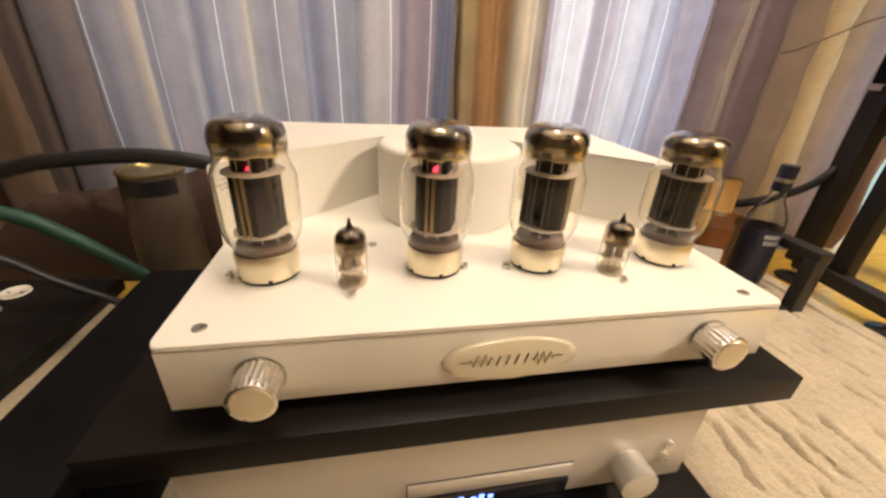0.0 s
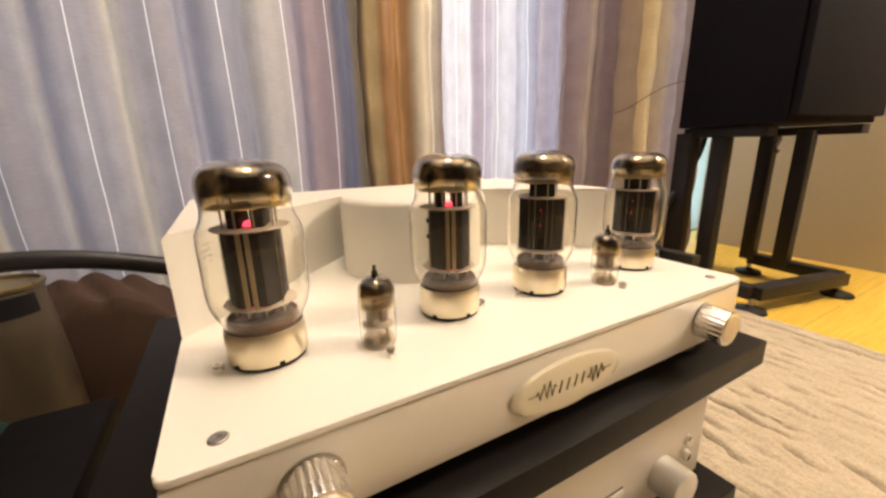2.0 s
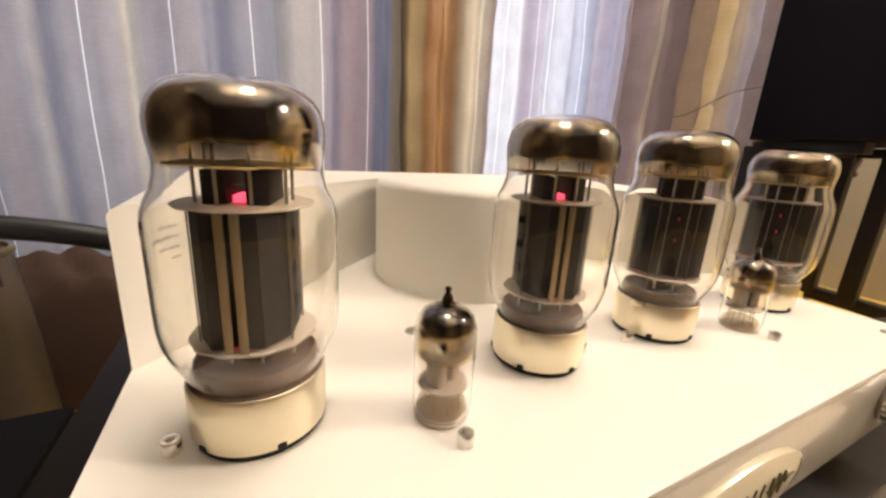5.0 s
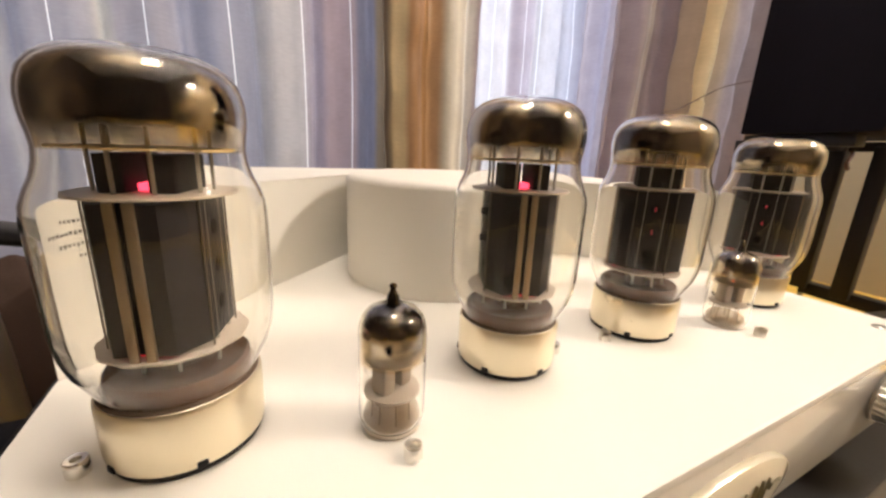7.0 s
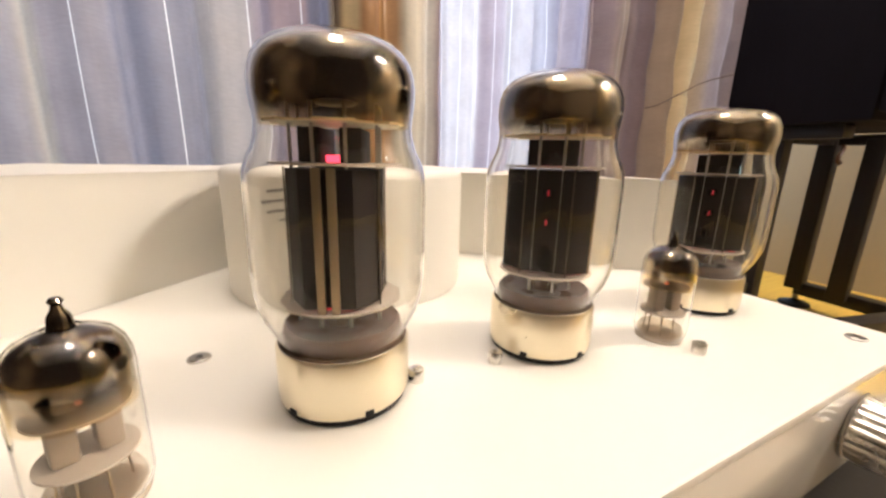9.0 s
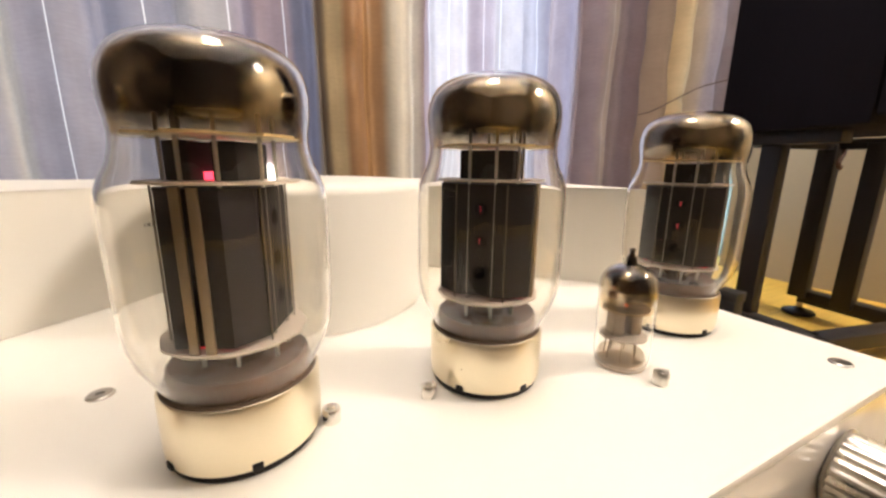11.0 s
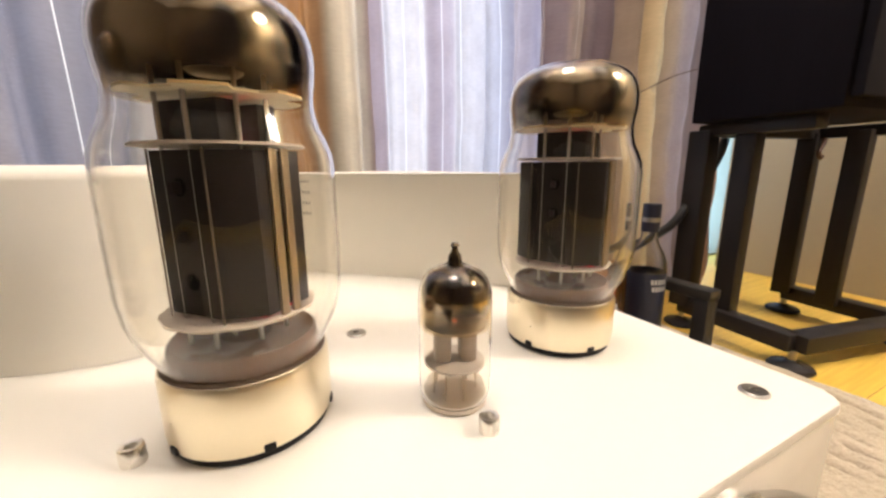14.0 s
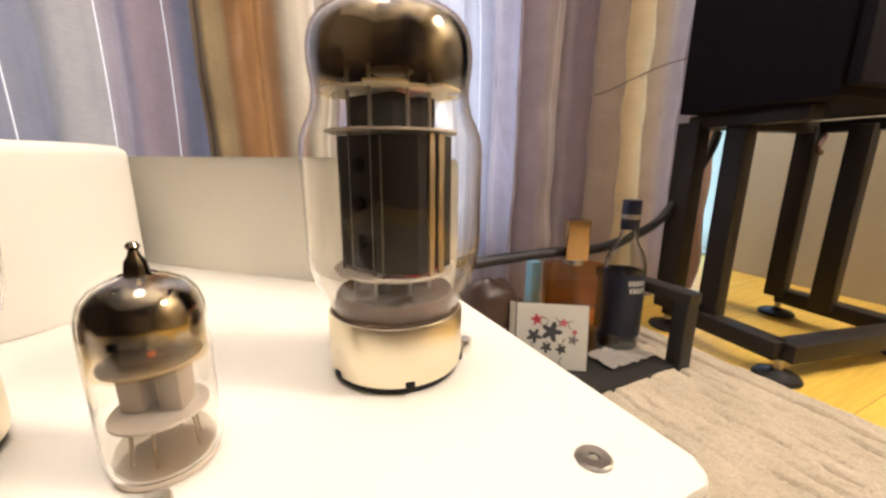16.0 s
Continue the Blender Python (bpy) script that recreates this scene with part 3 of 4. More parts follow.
def screw(x, y):
    bm = lathe([(0, 0.0001), (0.0012, 0.0001), (0.0014, 0.0007), (0.0036, 0.0009), (0.0042, 0.0004), (0.0043, -0.0004)], 28, centre=(x, y))
    part("countersunk_screw", bm, STEEL, amp, "dull steel screw")


def standoff(x, y):
    bm = lathe([(0.0013, 0.0006), (0.0014, 0.0046), (0.0026, 0.0048), (0.0029, 0.0044), (0.0029, 0.0)], 18, centre=(x, y))
    lathe([(0, 0.0030), (0.0016, 0.0030)], 12, bm, (x, y))
    part("hex_stud", bm, CHROME, amp, "small steel stud")


for p in ((-0.1885, 0.0155), (0.1885, 0.0155), (-0.088, 0.121), (0.086, 0.119)):
    screw(*p)
for p in ((-0.102, 0.0395), (0.1025, 0.0395), (-0.0165, 0.0715), (0.0175, 0.0705), (-0.1885, 0.0725), (0.1865, 0.0735)):
    standoff(*p)

# ---- valves ----


def power_valve(m, print_angle):
    tube = thing("power_valve", "large glass power valve glowing red, in a pale metal base", "valve", m, "power valves on the amplifier")
    part("socket", lathe([(0.0, 0.0002), (0.0204, 0.0002), (0.0205, 0.0008), (0.0202, 0.0024), (0.0, 0.0024)], 56), RUBBER, tube, "black socket ring")
    base = part("metal_base", lathe([(0.0205, 0.0022), (0.0213, 0.0026), (0.0216, 0.0050), (0.0216, 0.0198), (0.0211, 0.0212), (0.0200, 0.0218), (0.0200, 0.0200)], 64), NICKEL, tube, "pale nickel base")
    for a in (-100, -35, 30, 150):
        part("notch", moved(box(-0.0014, 0.0014, -0.0220, -0.0204, 0.0024, 0.0046, 0.0004), pose(0, 0, 0, 0, 0, a)), RUBBER, base)
    part("cement_ring", lathe([(0.0199, 0.0212), (0.0208, 0.0214), (0.0207, 0.0219), (0.0202, 0.0223), (0.0199, 0.0223)], 64), CEMENT, tube, "dark brown cement ring")
    part("stem_collar", lathe([(0.0188, 0.0190), (0.0191, 0.0240), (0.0189, 0.0262), (0.0180, 0.0272), (0.0165, 0.0268), (0.0100, 0.0262), (0, 0.0262)], 48), STEM, tube, "brown glass foot")
    bulb = [(0.0196, 0.0200), (0.0202, 0.0225), (0.0222, 0.0265), (0.0247, 0.0315), (0.0261, 0.0365), (0.0267, 0.0420), (0.0268, 0.0500), (0.0268, 0.0620), (0.0268, 0.0710), (0.0264, 0.0748), (0.0251, 0.0784), (0.0236, 0.0815), (0.0227, 0.0850), (0.0224, 0.0880), (0.0226, 0.0905)]
    dome = [(0.0226, 0.0905), (0.0230, 0.0930), (0.0233, 0.0960), (0.0233, 0.0990), (0.0229, 0.1018), (0.0220, 0.1046), (0.0204, 0.1070), (0.0180, 0.1090), (0.0148, 0.1105), (0.0105, 0.1115), (0.0055, 0.1120), (0, 0.1121)]
    clear(part("glass_bulb", shell(bulb + dome[1:], 0.0007), GLASS, tube, "clear glass bulb"))
    inside = [(0.0214, 0.0876), (0.0215, 0.0890)] + [(max(0, r0 - 0.0010), z0 - 0.0010 * max(0, (z0 - 0.0990) / 0.0131)) for r0, z0 in dome]
    part("silvered_dome", lathe(inside, 64), GETTER, tube, "dark mirror-silvered dome")
    octagon = [(-0.0130, -0.0085), (-0.0130, 0.0085), (-0.0072, 0.0166), (-0.0022, 0.0166), (-0.0022, 0.0152), (0.0022, 0.0152), (0.0022, 0.0166), (0.0072, 0.0166), (0.0130, 0.0085), (0.0130, -0.0085), (0.0072, -0.0166), (0.0022, -0.0166), (0.0022, -0.0152), (-0.0022, -0.0152), (-0.0022, -0.0166), (-0.0072, -0.0166)]
    anode = part("anode", prism(octagon, 0.0362, 0.0755), ANODE, tube, "matt black anode box")
    for s in (-1, 1):
        for x in (-0.0022, 0.0018):
            part("seam_strip", box(x - 0.0013, x + 0.0011, s * 0.0170 - 0.0005, s * 0.0170 + 0.0005, 0.0340, 0.0760, 0.0002), SEAM, anode, "brassy seam strip")
        for z in (0.0448, 0.0560, 0.0672):
            # flat dark disc on the solid anode, painting a hole's inner shade
            hole = part("hole_shade_disc", moved(lathe([(0, 0.0002), (0.0019, 0.0002), (0.0022, 0)], 20), pose(s * 0.0130, 0.0, z, 0, 90 * s, 0)), HOLE_SHADE, anode)
            if s < 0 and z > 0.05:
                # flush glowing slit stands in for red light from deep inside
                part("glow_slit", box(-0.0133, -0.0131, -0.0003, 0.0003, z - 0.0011, z + 0.0011), DIMRED, hole, "red glowing slit standing in for light deep in the hole")
                # two added dark lips hide that glow from the side
                lips = box(-0.0153, -0.0130, -0.0009, -0.0004, z - 0.0013, z + 0.0013)
                part("glow_blinds", box(-0.0153, -0.0130, 0.0004, 0.0009, z - 0.0013, z + 0.0013, bm=lips), ANODE, hole)
        for y in (-0.0088, 0.0088):
            part("corner_seam", sweep([(s * 0.0133, y, 0.0345), (s * 0.0133, y, 0.0760)], 0.00026, 8), DULL_EDGE, anode)
    for z, r, name in ((0.0347, 0.0190, "mica_spacer"), (0.0768, 0.0196, "mica_spacer"), (0.0882, 0.0202, "top_disc")):
        if name == "top_disc":
            teeth = [((r - (0.0042 if i % 12 < 5 else 0)) * math.cos(2 * math.pi * i / 72), (r - (0.0042 if i % 12 < 5 else 0)) * math.sin(2 * math.pi * i / 72)) for i in range(72)]
        else:
            teeth = [((r - (0.0004 if i % 6 < 3 else 0)) * math.cos(2 * math.pi * i / 72), (r - (0.0004 if i % 6 < 3 else 0)) * math.sin(2 * math.pi * i / 72)) for i in range(72)]
        part(name, prism(teeth, z - 0.0003, z + 0.0003), MICA_PLATE_LIT if name == "top_disc" else MICA, tube, "disc below the dome, coloured cream for the plate's light" if name == "top_disc" else "thin mica disc")
    for s in (-1, 1):
        part("cooling_fin", box(s * 0.0057 - 0.0031, s * 0.0057 + 0.0031, -0.0093, 0.0093, 0.0772, 0.0868, 0.0004), ANODE, tube, "black cooling fin")
    for x, y in ((-0.0125, -0.0045), (-0.0125, 0.0045), (0.0125, -0.0045), (0.0125, 0.0045), (-0.0045, -0.0105), (0.0045, -0.0105)):
        part("support_rod", sweep([(x, y, 0.0280), (x, y, 0.0935)], 0.00055, 8), WIRE, tube)
    part("getter_plate", lathe([(0, 0.0936), (0.0055, 0.0936), (0.0065, 0.0944), (0.0050, 0.0948)], 24), WIRE, tube)
    part("cathode_top", box(-0.0024, 0.0024, -0.0040, 0.0040, 0.0773, 0.0792), RED, tube, "red-hot cathode tip")
    # widened glowing slab imitates the cathode's light spreading over the lower mica
    part("mica_glow_spread", box(-0.0060, 0.0060, -0.0140, 0.0140, 0.0351, 0.0360), DIMRED, tube, "red slab standing in for cathode glow spread on the mica")
    part("press", lathe([(0.0065, 0.0258), (0.0058, 0.0275), (0.0034, 0.0305), (0, 0.0310)], 24), STEM, tube, "pinched glass stem with lead wires")
    for i in range(6):
        a = math.pi * i / 3 + 0.4
        part("lead_wire", sweep(curve_points([(0.0045 * math.cos(a), 0.0045 * math.sin(a), 0.027), (0.0070 * math.cos(a), 0.0070 * math.sin(a), 0.030), (0.0120 * math.cos(a), 0.0120 * math.sin(a), 0.0346)], 3), 0.0005, 6), SEAM, tube)
    for i, letters in enumerate((6, 9, 7, 3)):
        r, z, at = 0.02705, 0.0665 - 0.0034 * i, radians(print_angle) - 0.11
        bm = bmesh.new()
        for k in range(letters):
            wide = random.uniform(0.0006, 0.0011) / r
            low, high = z + random.uniform(0, 0.0003), z + random.uniform(0.0009, 0.0013)
            bm.faces.new([bm.verts.new((r * math.cos(a), r * math.sin(a), h)) for a, h in ((at, low), (at + wide, low), (at + wide, high), (at, high))])
            at += wide + 0.0005 / r
        part("worn_print", bm, PRINT, tube)
    return tube


for x, y, a, print_angle, tall in ((-0.1625, 0.0790, -17, 165, 1), (-0.0405, 0.0775, -24, 150, 1), (0.0452, 0.0768, 43, -3, 1), (0.1628, 0.0772, 26, 20, 0.966)):
    power_valve(pose(x, y, 0.0, 0, 0, a) @ Matrix.Diagonal((1, 1, tall, 1)), print_angle)


def small_valve(m):
    tube = thing("small_valve", "small glass preamplifier valve with silvered top and nib", "valve", m, "small valves on the amplifier")
    part("socket", lathe([(0, 0.0002), (0.0110, 0.0002), (0.0112, 0.0008), (0.0104, 0.0014), (0, 0.0014)], 36), MICA, tube)
    top = [(0.0124, 0.0295), (0.0124, 0.0330), (0.0121, 0.0362), (0.0110, 0.0392), (0.0090, 0.0414), (0.0060, 0.0428), (0.0035, 0.0436), (0.0024, 0.0446), (0.0021, 0.0462), (0.0013, 0.0474), (0.0010, 0.0484), (0.0015, 0.0492), (0.0010, 0.0500), (0, 0.0502)]
    clear(part("glass_bulb", shell([(0.0106, 0.0014), (0.0118, 0.0026), (0.0124, 0.0055), (0.0124, 0.0120), (0.0124, 0.0200)] + top[:7], 0.0005, 48), GLASS, tube, "clear glass bulb"))
    part("silvered_top", lathe([(0.0116, 0.0250)] + [(r0 - 0.0008, z0 - 0.0007 * max(0, (z0 - 0.0330) / 0.0106)) for r0, z0 in top[:7]] + top[7:], 48), GETTER_SMALL, tube, "silvered top with a glass nib")
    part("glass_base", lathe([(0, 0.0080), (0.0060, 0.0076), (0.0098, 0.0062), (0.0108, 0.0040), (0.0100, 0.0022), (0, 0.0021)], 36), thin_frost, tube, "pressed glass foot")
    for z in (0.0132, 0.0252):
        part("mica_spacer", lathe([(0, z - 0.0003), (0.0103, z - 0.0003), (0.0103, z + 0.0003), (0, z + 0.0003)], 30), MICA, tube, "thin mica disc")
    for s in (-1, 1):
        part("anode", box(s * 0.0043 - 0.0028, s * 0.0043 + 0.0028, -0.0036, 0.0036, 0.0136, 0.0248, 0.0012), GREYANODE, tube, "grey anode box")
    for i in range(7):
        a = 2 * math.pi * i / 7.6
        part("pin_wire", sweep([(0.0075 * math.cos(a), 0.0075 * math.sin(a), 0.003), (0.0070 * math.cos(a), 0.0070 * math.sin(a), 0.0105), (0.0050 * math.cos(a), 0.0050 * math.sin(a), 0.0132)], 0.00032, 6), SEAM, tube)
    part("heater_glow", box(-0.0006, 0.0006, -0.0006, 0.0006, 0.0256, 0.0264), EMBER, tube)
    return tube


thin_frost = thin_glass("pressed_foot_glass", (0.80, 0.76, 0.70), 0.5, 0.12)
copy_thing(small_valve(pose(-0.1025, 0.0575, 0, 0, 0, 25) @ Matrix.Diagonal((0.9, 0.9, 1, 1))), pose(0.1015, 0.0575, 0, 0, 0, -20))

# ---- rack, player ----
rack = thing("audio_rack", "low black audio rack standing on the rug", "rack")
part("upper_shelf", box(-0.262, 0.249, -0.013, 0.362, -0.0900, -0.0656, 0.0014), BLACK, rack, "black painted shelf with a worn edge")
part("lower_shelf", box(-0.222, 0.215, -0.024, 0.362, -0.2330, -0.2050, 0.0014), BLACK, rack, "black painted lower shelf")
for x in (-0.210, 0.200):
    part("rack_leg", box(x - 0.010, x + 0.010, 0.31, 0.34, -0.2052, -0.0898, 0.001), STEEL_BLACK, rack)
    for y in (0.0, 0.2):
        part("rack_foot", lathe([(0, FLOOR + 0.004), (0.016, FLOOR + 0.004), (0.018, FLOOR + 0.010), (0.016, -0.2328), (0, -0.2328)], 20, centre=(x * 0.9, y)), RUBBER, rack)
player = thing("disc_player", "silver disc player with a blue display on the rack", "disc player")
part("case", box(-0.225, 0.192, 0.012, 0.30, -0.1960, -0.1000, 0.0015), SILVER, player)
part("front_panel", box(-0.226, 0.194, 0.003, 0.0118, -0.1970, -0.0990, 0.002), SILVER, player, "brushed silver front")
part("disc_tray", box(-0.067, 0.075, 0.0005, 0.0034, -0.1700, -0.1560, 0.0008), SILVER, player)
part("tray_gap", box(-0.0677, 0.0757, 0.0024, 0.0032, -0.1709, -0.1551), RUBBER, player)
part("display", box(-0.067, 0.075, 0.0015, 0.0033, -0.1935, -0.1745, 0.0005), DARKGLASS, player, "smoked display window")
for i, x in enumerate((-0.040, -0.033, -0.024, -0.013, -0.006, 0.002)):
    part("blue_digit", box(x, x + 0.0045, 0.0008, 0.0014, -0.1860, -0.1800 - 0.002 * (i % 2)), BLUE, player, "glowing blue digit bar")
part("jog_knob", moved(lathe([(0, 0.024), (0.0150, 0.024), (0.0168, 0.0225), (0.0170, 0.0)], 40), pose(0.128, 0.003, -0.168, 90, 0, 0)), SATIN, player, "plain silver knob")
for x, z in ((0.166, -0.150), (0.166, -0.166)):
    part("button", moved(lathe([(0, 0.004), (0.0042, 0.004), (0.0050, 0.0032), (0.0050, 0.0)], 20), pose(x, 0.003, z, 90, 0, 0)), CHROME, player)
for x in (-0.19, 0.145):
    part("foot", lathe([(0, -0.2052), (0.018, -0.2052), (0.018, -0.1958), (0, -0.1958)], 20, centre=(x, 0.04)), RUBBER, player)

# ---- loudspeaker and its stand ----
F1, FL, F2 = Vector((0.848, 0.224)), Vector((0.876, 0.430)), Vector((1.171, 0.366))
F4 = F1 + F2 - FL
stand = thing("speaker_stand", "black steel loudspeaker stand on adjustable feet", "stand")


def bar(a, b, w, h, parent, name):
    a, b = Vector(a), Vector(b)
    d = (b - a)
    m = Matrix.Translation(a) @ d.to_track_quat("X", "Z").to_matrix().to_4x4()
    return part(name, moved(box(0, d.length, -w / 2, w / 2, -h / 2, h / 2, 0.0015), m), STEEL_BLACK, parent)


ZB, ZT = -0.222, 0.138
for a, b in ((F1, FL), (F4, F2), (F1, F4)):
    bar((*a, ZB), (*b, ZB), 0.036, 0.030, stand, "base_rail")
for a, b in ((F1.lerp(FL, 0.1), FL), (F4.lerp(F2, 0.1), F2), (FL, F2)):
    bar((*a, ZT), (*b, ZT), 0.032, 0.022, stand, "top_rail")
for q in (Vector((0.870, 0.428)), Vector((0.879, 0.352)), Vector((1.157, 0.368)), Vector((1.137, 0.282))):
    bar((*q, ZB), (*q, ZT), 0.040 if q.y > 0.4 else 0.034, 0.036 if q.y > 0.4 else 0.032, stand, "post")
for q in (F1, FL, F2, F4):
    foot = part("adjustable_foot", lathe([(0, FLOOR + 0.001), (0.031, FLOOR + 0.001), (0.033, FLOOR + 0.004), (0.030, FLOOR + 0.009), (0.012, FLOOR + 0.013), (0.008, FLOOR + 0.018), (0, FLOOR + 0.018)], 32, centre=q), STEEL_BLACK, stand, "round black levelling foot")
    part("threaded_rod", lathe([(0, FLOOR + 0.015), (0.006, FLOOR + 0.015), (0.006, ZB - 0.014), (0, ZB - 0.014)], 14, centre=q), STEEL, foot)
speaker = thing("loudspeaker", "black loudspeaker cabinet on a steel stand", "loudspeaker", pose(0.788, 0.204, 0.1495, 0, 0, -8))
part("cabinet", box(0, 0.318, 0, 0.225, 0, 0.62, 0.003), CABINET, speaker, "black wood-veneer cabinet")
part("grille", box(0.006, 0.312, -0.016, -0.0005, 0.012, 0.60, 0.004), paint("black_grille_cloth", (0.0085, 0.007, 0.0095), 0.9, 0, 0.3, 200, 900, 0.4, 0.0005, spec=0.15), speaker, "black cloth grille")


# ---- cables and things beside the rack ----


def hose(points, radius, material, name, label, category="cable"):
    return tagged(part(name, sweep(curve_points(points, 10), radius, 12), material, smooth=80), label, category)


hose([(1.157, 0.345, 0.130), (1.150, 0.341, 0.118), (1.133, 0.340, 0.103), (1.131, 0.340, 0.094), (1.140, 0.340, 0.086), (1.150, 0.341, 0.089)], 0.0042, paint("brown_lead", (0.10, 0.045, 0.025), 0.5), "loose_lead", "short brown lead hooked below the loudspeaker")
hose([(0.750, 0.562, 0.196), (0.770, 0.541, 0.205), (0.850, 0.538, 0.239), (0.927, 0.538, 0.268), (0.975, 0.490, 0.284), (0.985, 0.400, 0.292)], 0.0014, paint("thin_brown_flex", (0.16, 0.10, 0.06), 0.5), "flex_cable", "thin brown flex between the satin drape and the loudspeaker")
hose([(-0.19, 0.345, -0.020), (-0.25, 0.358, -0.002), (-0.31, 0.362, 0.013), (-0.375, 0.365, 0.019), (-0.46, 0.370, 0.012), (-0.54, 0.380, -0.004), (-0.70, 0.400, -0.060), (-0.82, 0.42, -0.16), (-0.86, 0.43, -0.259)], 0.0098, CABLE, "speaker_cable", "thick black cable arching from the amplifier's back")
hose([(-0.80, 0.30, -0.02), (-0.60, 0.31, -0.018), (-0.505, 0.315, -0.040), (-0.452, 0.32, -0.076), (-0.395, 0.33, -0.137), (-0.345, 0.345, -0.200), (-0.30, 0.37, -0.261)], 0.0088, GREEN, "mains_cable", "dark green sleeved mains cable running behind the rack")
hose([(-0.72, 0.33, -0.055), (-0.62, 0.335, -0.085), (-0.560, 0.34, -0.108), (-0.512, 0.345, -0.148), (-0.455, 0.35, -0.188), (-0.40, 0.36, -0.235), (-0.36, 0.38, -0.263)], 0.0055, CABLE, "thin_cable", "thin black cable beside the green one")

def throw():
    """A heap of brown cloth that lies in soft folds on the floor behind the rack."""
    bm = bmesh.new()
    nx, ny = 80, 40
    grid = []
    for j in range(ny + 1):
        row = []
        for i in range(nx + 1):
            u, v = i / nx, j / ny
            x, y = -0.80 + 0.62 * u, 0.550 + 0.080 * v
            rim = min(1.0, 5 * min(u, 1 - u, v * 1.6, 1 - v))
            h = 0.145 + 0.05 * v + 0.035 * noise.noise((x * 7, y * 9, 2)) + 0.028 * abs(noise.noise((x * 22 + y * 14, y * 18, 5)))
            row.append(bm.verts.new((x + 0.012 * noise.noise((x * 15, y * 15, 9)), y, FLOOR + 0.001 + h * rim ** 0.6)))
        grid.append(row)
    for a, b in zip(grid, grid[1:]):
        for i in range(nx):
            bm.faces.new((a[i], a[i + 1], b[i + 1], b[i]))
    return tagged(part("folded_cloth", bm, paint("red_brown_cloth", (0.048, 0.024, 0.014), 0.85, 0, 0.4, 9, 300, 0.4, 0.001), smooth=120), "red-brown cloth heaped on the floor behind the rack", "cloth")


throw()
SUEDE = paint("olive_grey_enamel", (0.105, 0.083, 0.060), 0.38, 0.1, 0.3, 30, 300, 0.15, 0.0005)
can = thing("canister", "tall olive-grey canister with a brass rim and dark band", "canister", pose(-0.432, 0.488, 0))
part("body", lathe([(0, FLOOR + 0.001), (0.052, FLOOR + 0.001), (0.054, FLOOR + 0.006), (0.050, -0.14), (0.0445, -0.046), (0.0435, -0.034), (0, -0.034)], 48), SUEDE, can)
part("rim", lathe([(0.0440, -0.036), (0.0465, -0.034), (0.0465, -0.030), (0.0445, -0.0285), (0.042, -0.0285), (0.040, -0.0325), (0, -0.0325)], 48), paint("brass_rim", (0.30, 0.24, 0.12), 0.3, 0.9, 0.2, 90, 600, 0.1, 0.0002), can, "brassy rim")
band = bmesh.new()
for k in range(24):
    a0, a1 = radians(-180 + 6.5 * k), radians(-173.5 + 6.5 * k)
    band.faces.new([band.verts.new((r * math.cos(a), r * math.sin(a), z)) for a, z, r in ((a0, -0.064, 0.0465), (a1, -0.064, 0.0465), (a1, -0.040, 0.0448), (a0, -0.040, 0.0448))])
part("dark_band", band, paint("blue_black_label", (0.006, 0.006, 0.009), 0.35, 0, 0.3, 60, 600, 0.1, 0.0002), can, "blue-black label band")

CASE = paint("matt_black_case", (0.006, 0.0055, 0.006), 0.6, 0, 0.3, 30, 500, 0.2, 0.0004, spec=0.1)
chest = thing("black_box", "matt black box standing on the rug beside the rack", "box")
part("body", box(-0.376, -0.300, -0.45, 0.312, FLOOR + 0.0165, -0.1465, 0.003), CASE, chest)
part("lid", box(-0.378, -0.298, -0.452, 0.314, -0.1455, -0.120, 0.004), CASE, chest)

strip = thing("socket_strip", "black mains socket strip with white round sockets on the floor", "socket strip", pose(-0.664, 0.455, FLOOR + 0.0165, 0, 0, -2))
part("housing", box(-0.100, 0.134, -0.42, 0.045, 0.0, 0.026, 0.005), RUBBER, strip)
for y in (0.0, -0.058, -0.116, -0.174):
    ring = part("socket", lathe([(0, 0.0266), (0.0145, 0.0266), (0.0165, 0.0280), (0.0195, 0.0288), (0.0205, 0.0257)], 32, centre=(0.0, y)), PANEL, strip, "round white socket")
    for dx in (-0.0095, 0.0095):
        part("pin_hole", lathe([(0, 0.0269), (0.0025, 0.0269), (0.0025, 0.0264)], 10, centre=(dx, y)), RUBBER, ring)

# ---- the low stand with bottles ----
low = thing("low_stand", "low black wooden stand holding bottles, on the rug", "stand")
BW = paint("black_stained_wood", (0.020, 0.017, 0.014), 0.5, 0, 0.35, 20, 200, 0.3, 0.0006)
part("board", box(0.300, 0.702, 0.296, 0.470, FLOOR + 0.011, -0.2480, 0.0015), BW, low)
for x in (0.310, 0.714):
    for y in (0.302, 0.452):
        part("leg", box(x - 0.014, x + 0.014, y - 0.012, y + 0.012, FLOOR + 0.002, -0.146, 0.0015), BW, low)
    part("top_rail", box(x - 0.015, x + 0.015, 0.288, 0.470, -0.146, -0.128, 0.002), BW, low)
hose([(0.20, 0.40, -0.10), (0.377, 0.415, -0.078), (0.470, 0.425, -0.077), (0.560, 0.430, -0.078), (0.670, 0.432, -0.080), (0.80, 0.435, -0.050), (0.875, 0.440, 0.004), (0.965, 0.445, 0.096), (1.00, 0.45, 0.20)], 0.0085, CABLE, "speaker_cable", "thick black cable running up to the loudspeaker")

bottle = thing("bottle", "clear glass spirit bottle with dark label and blue cap", "bottle", pose(0.672, 0.386, -0.2478) @ Matrix.Diagonal((0.95, 0.95, 0.96, 1)))
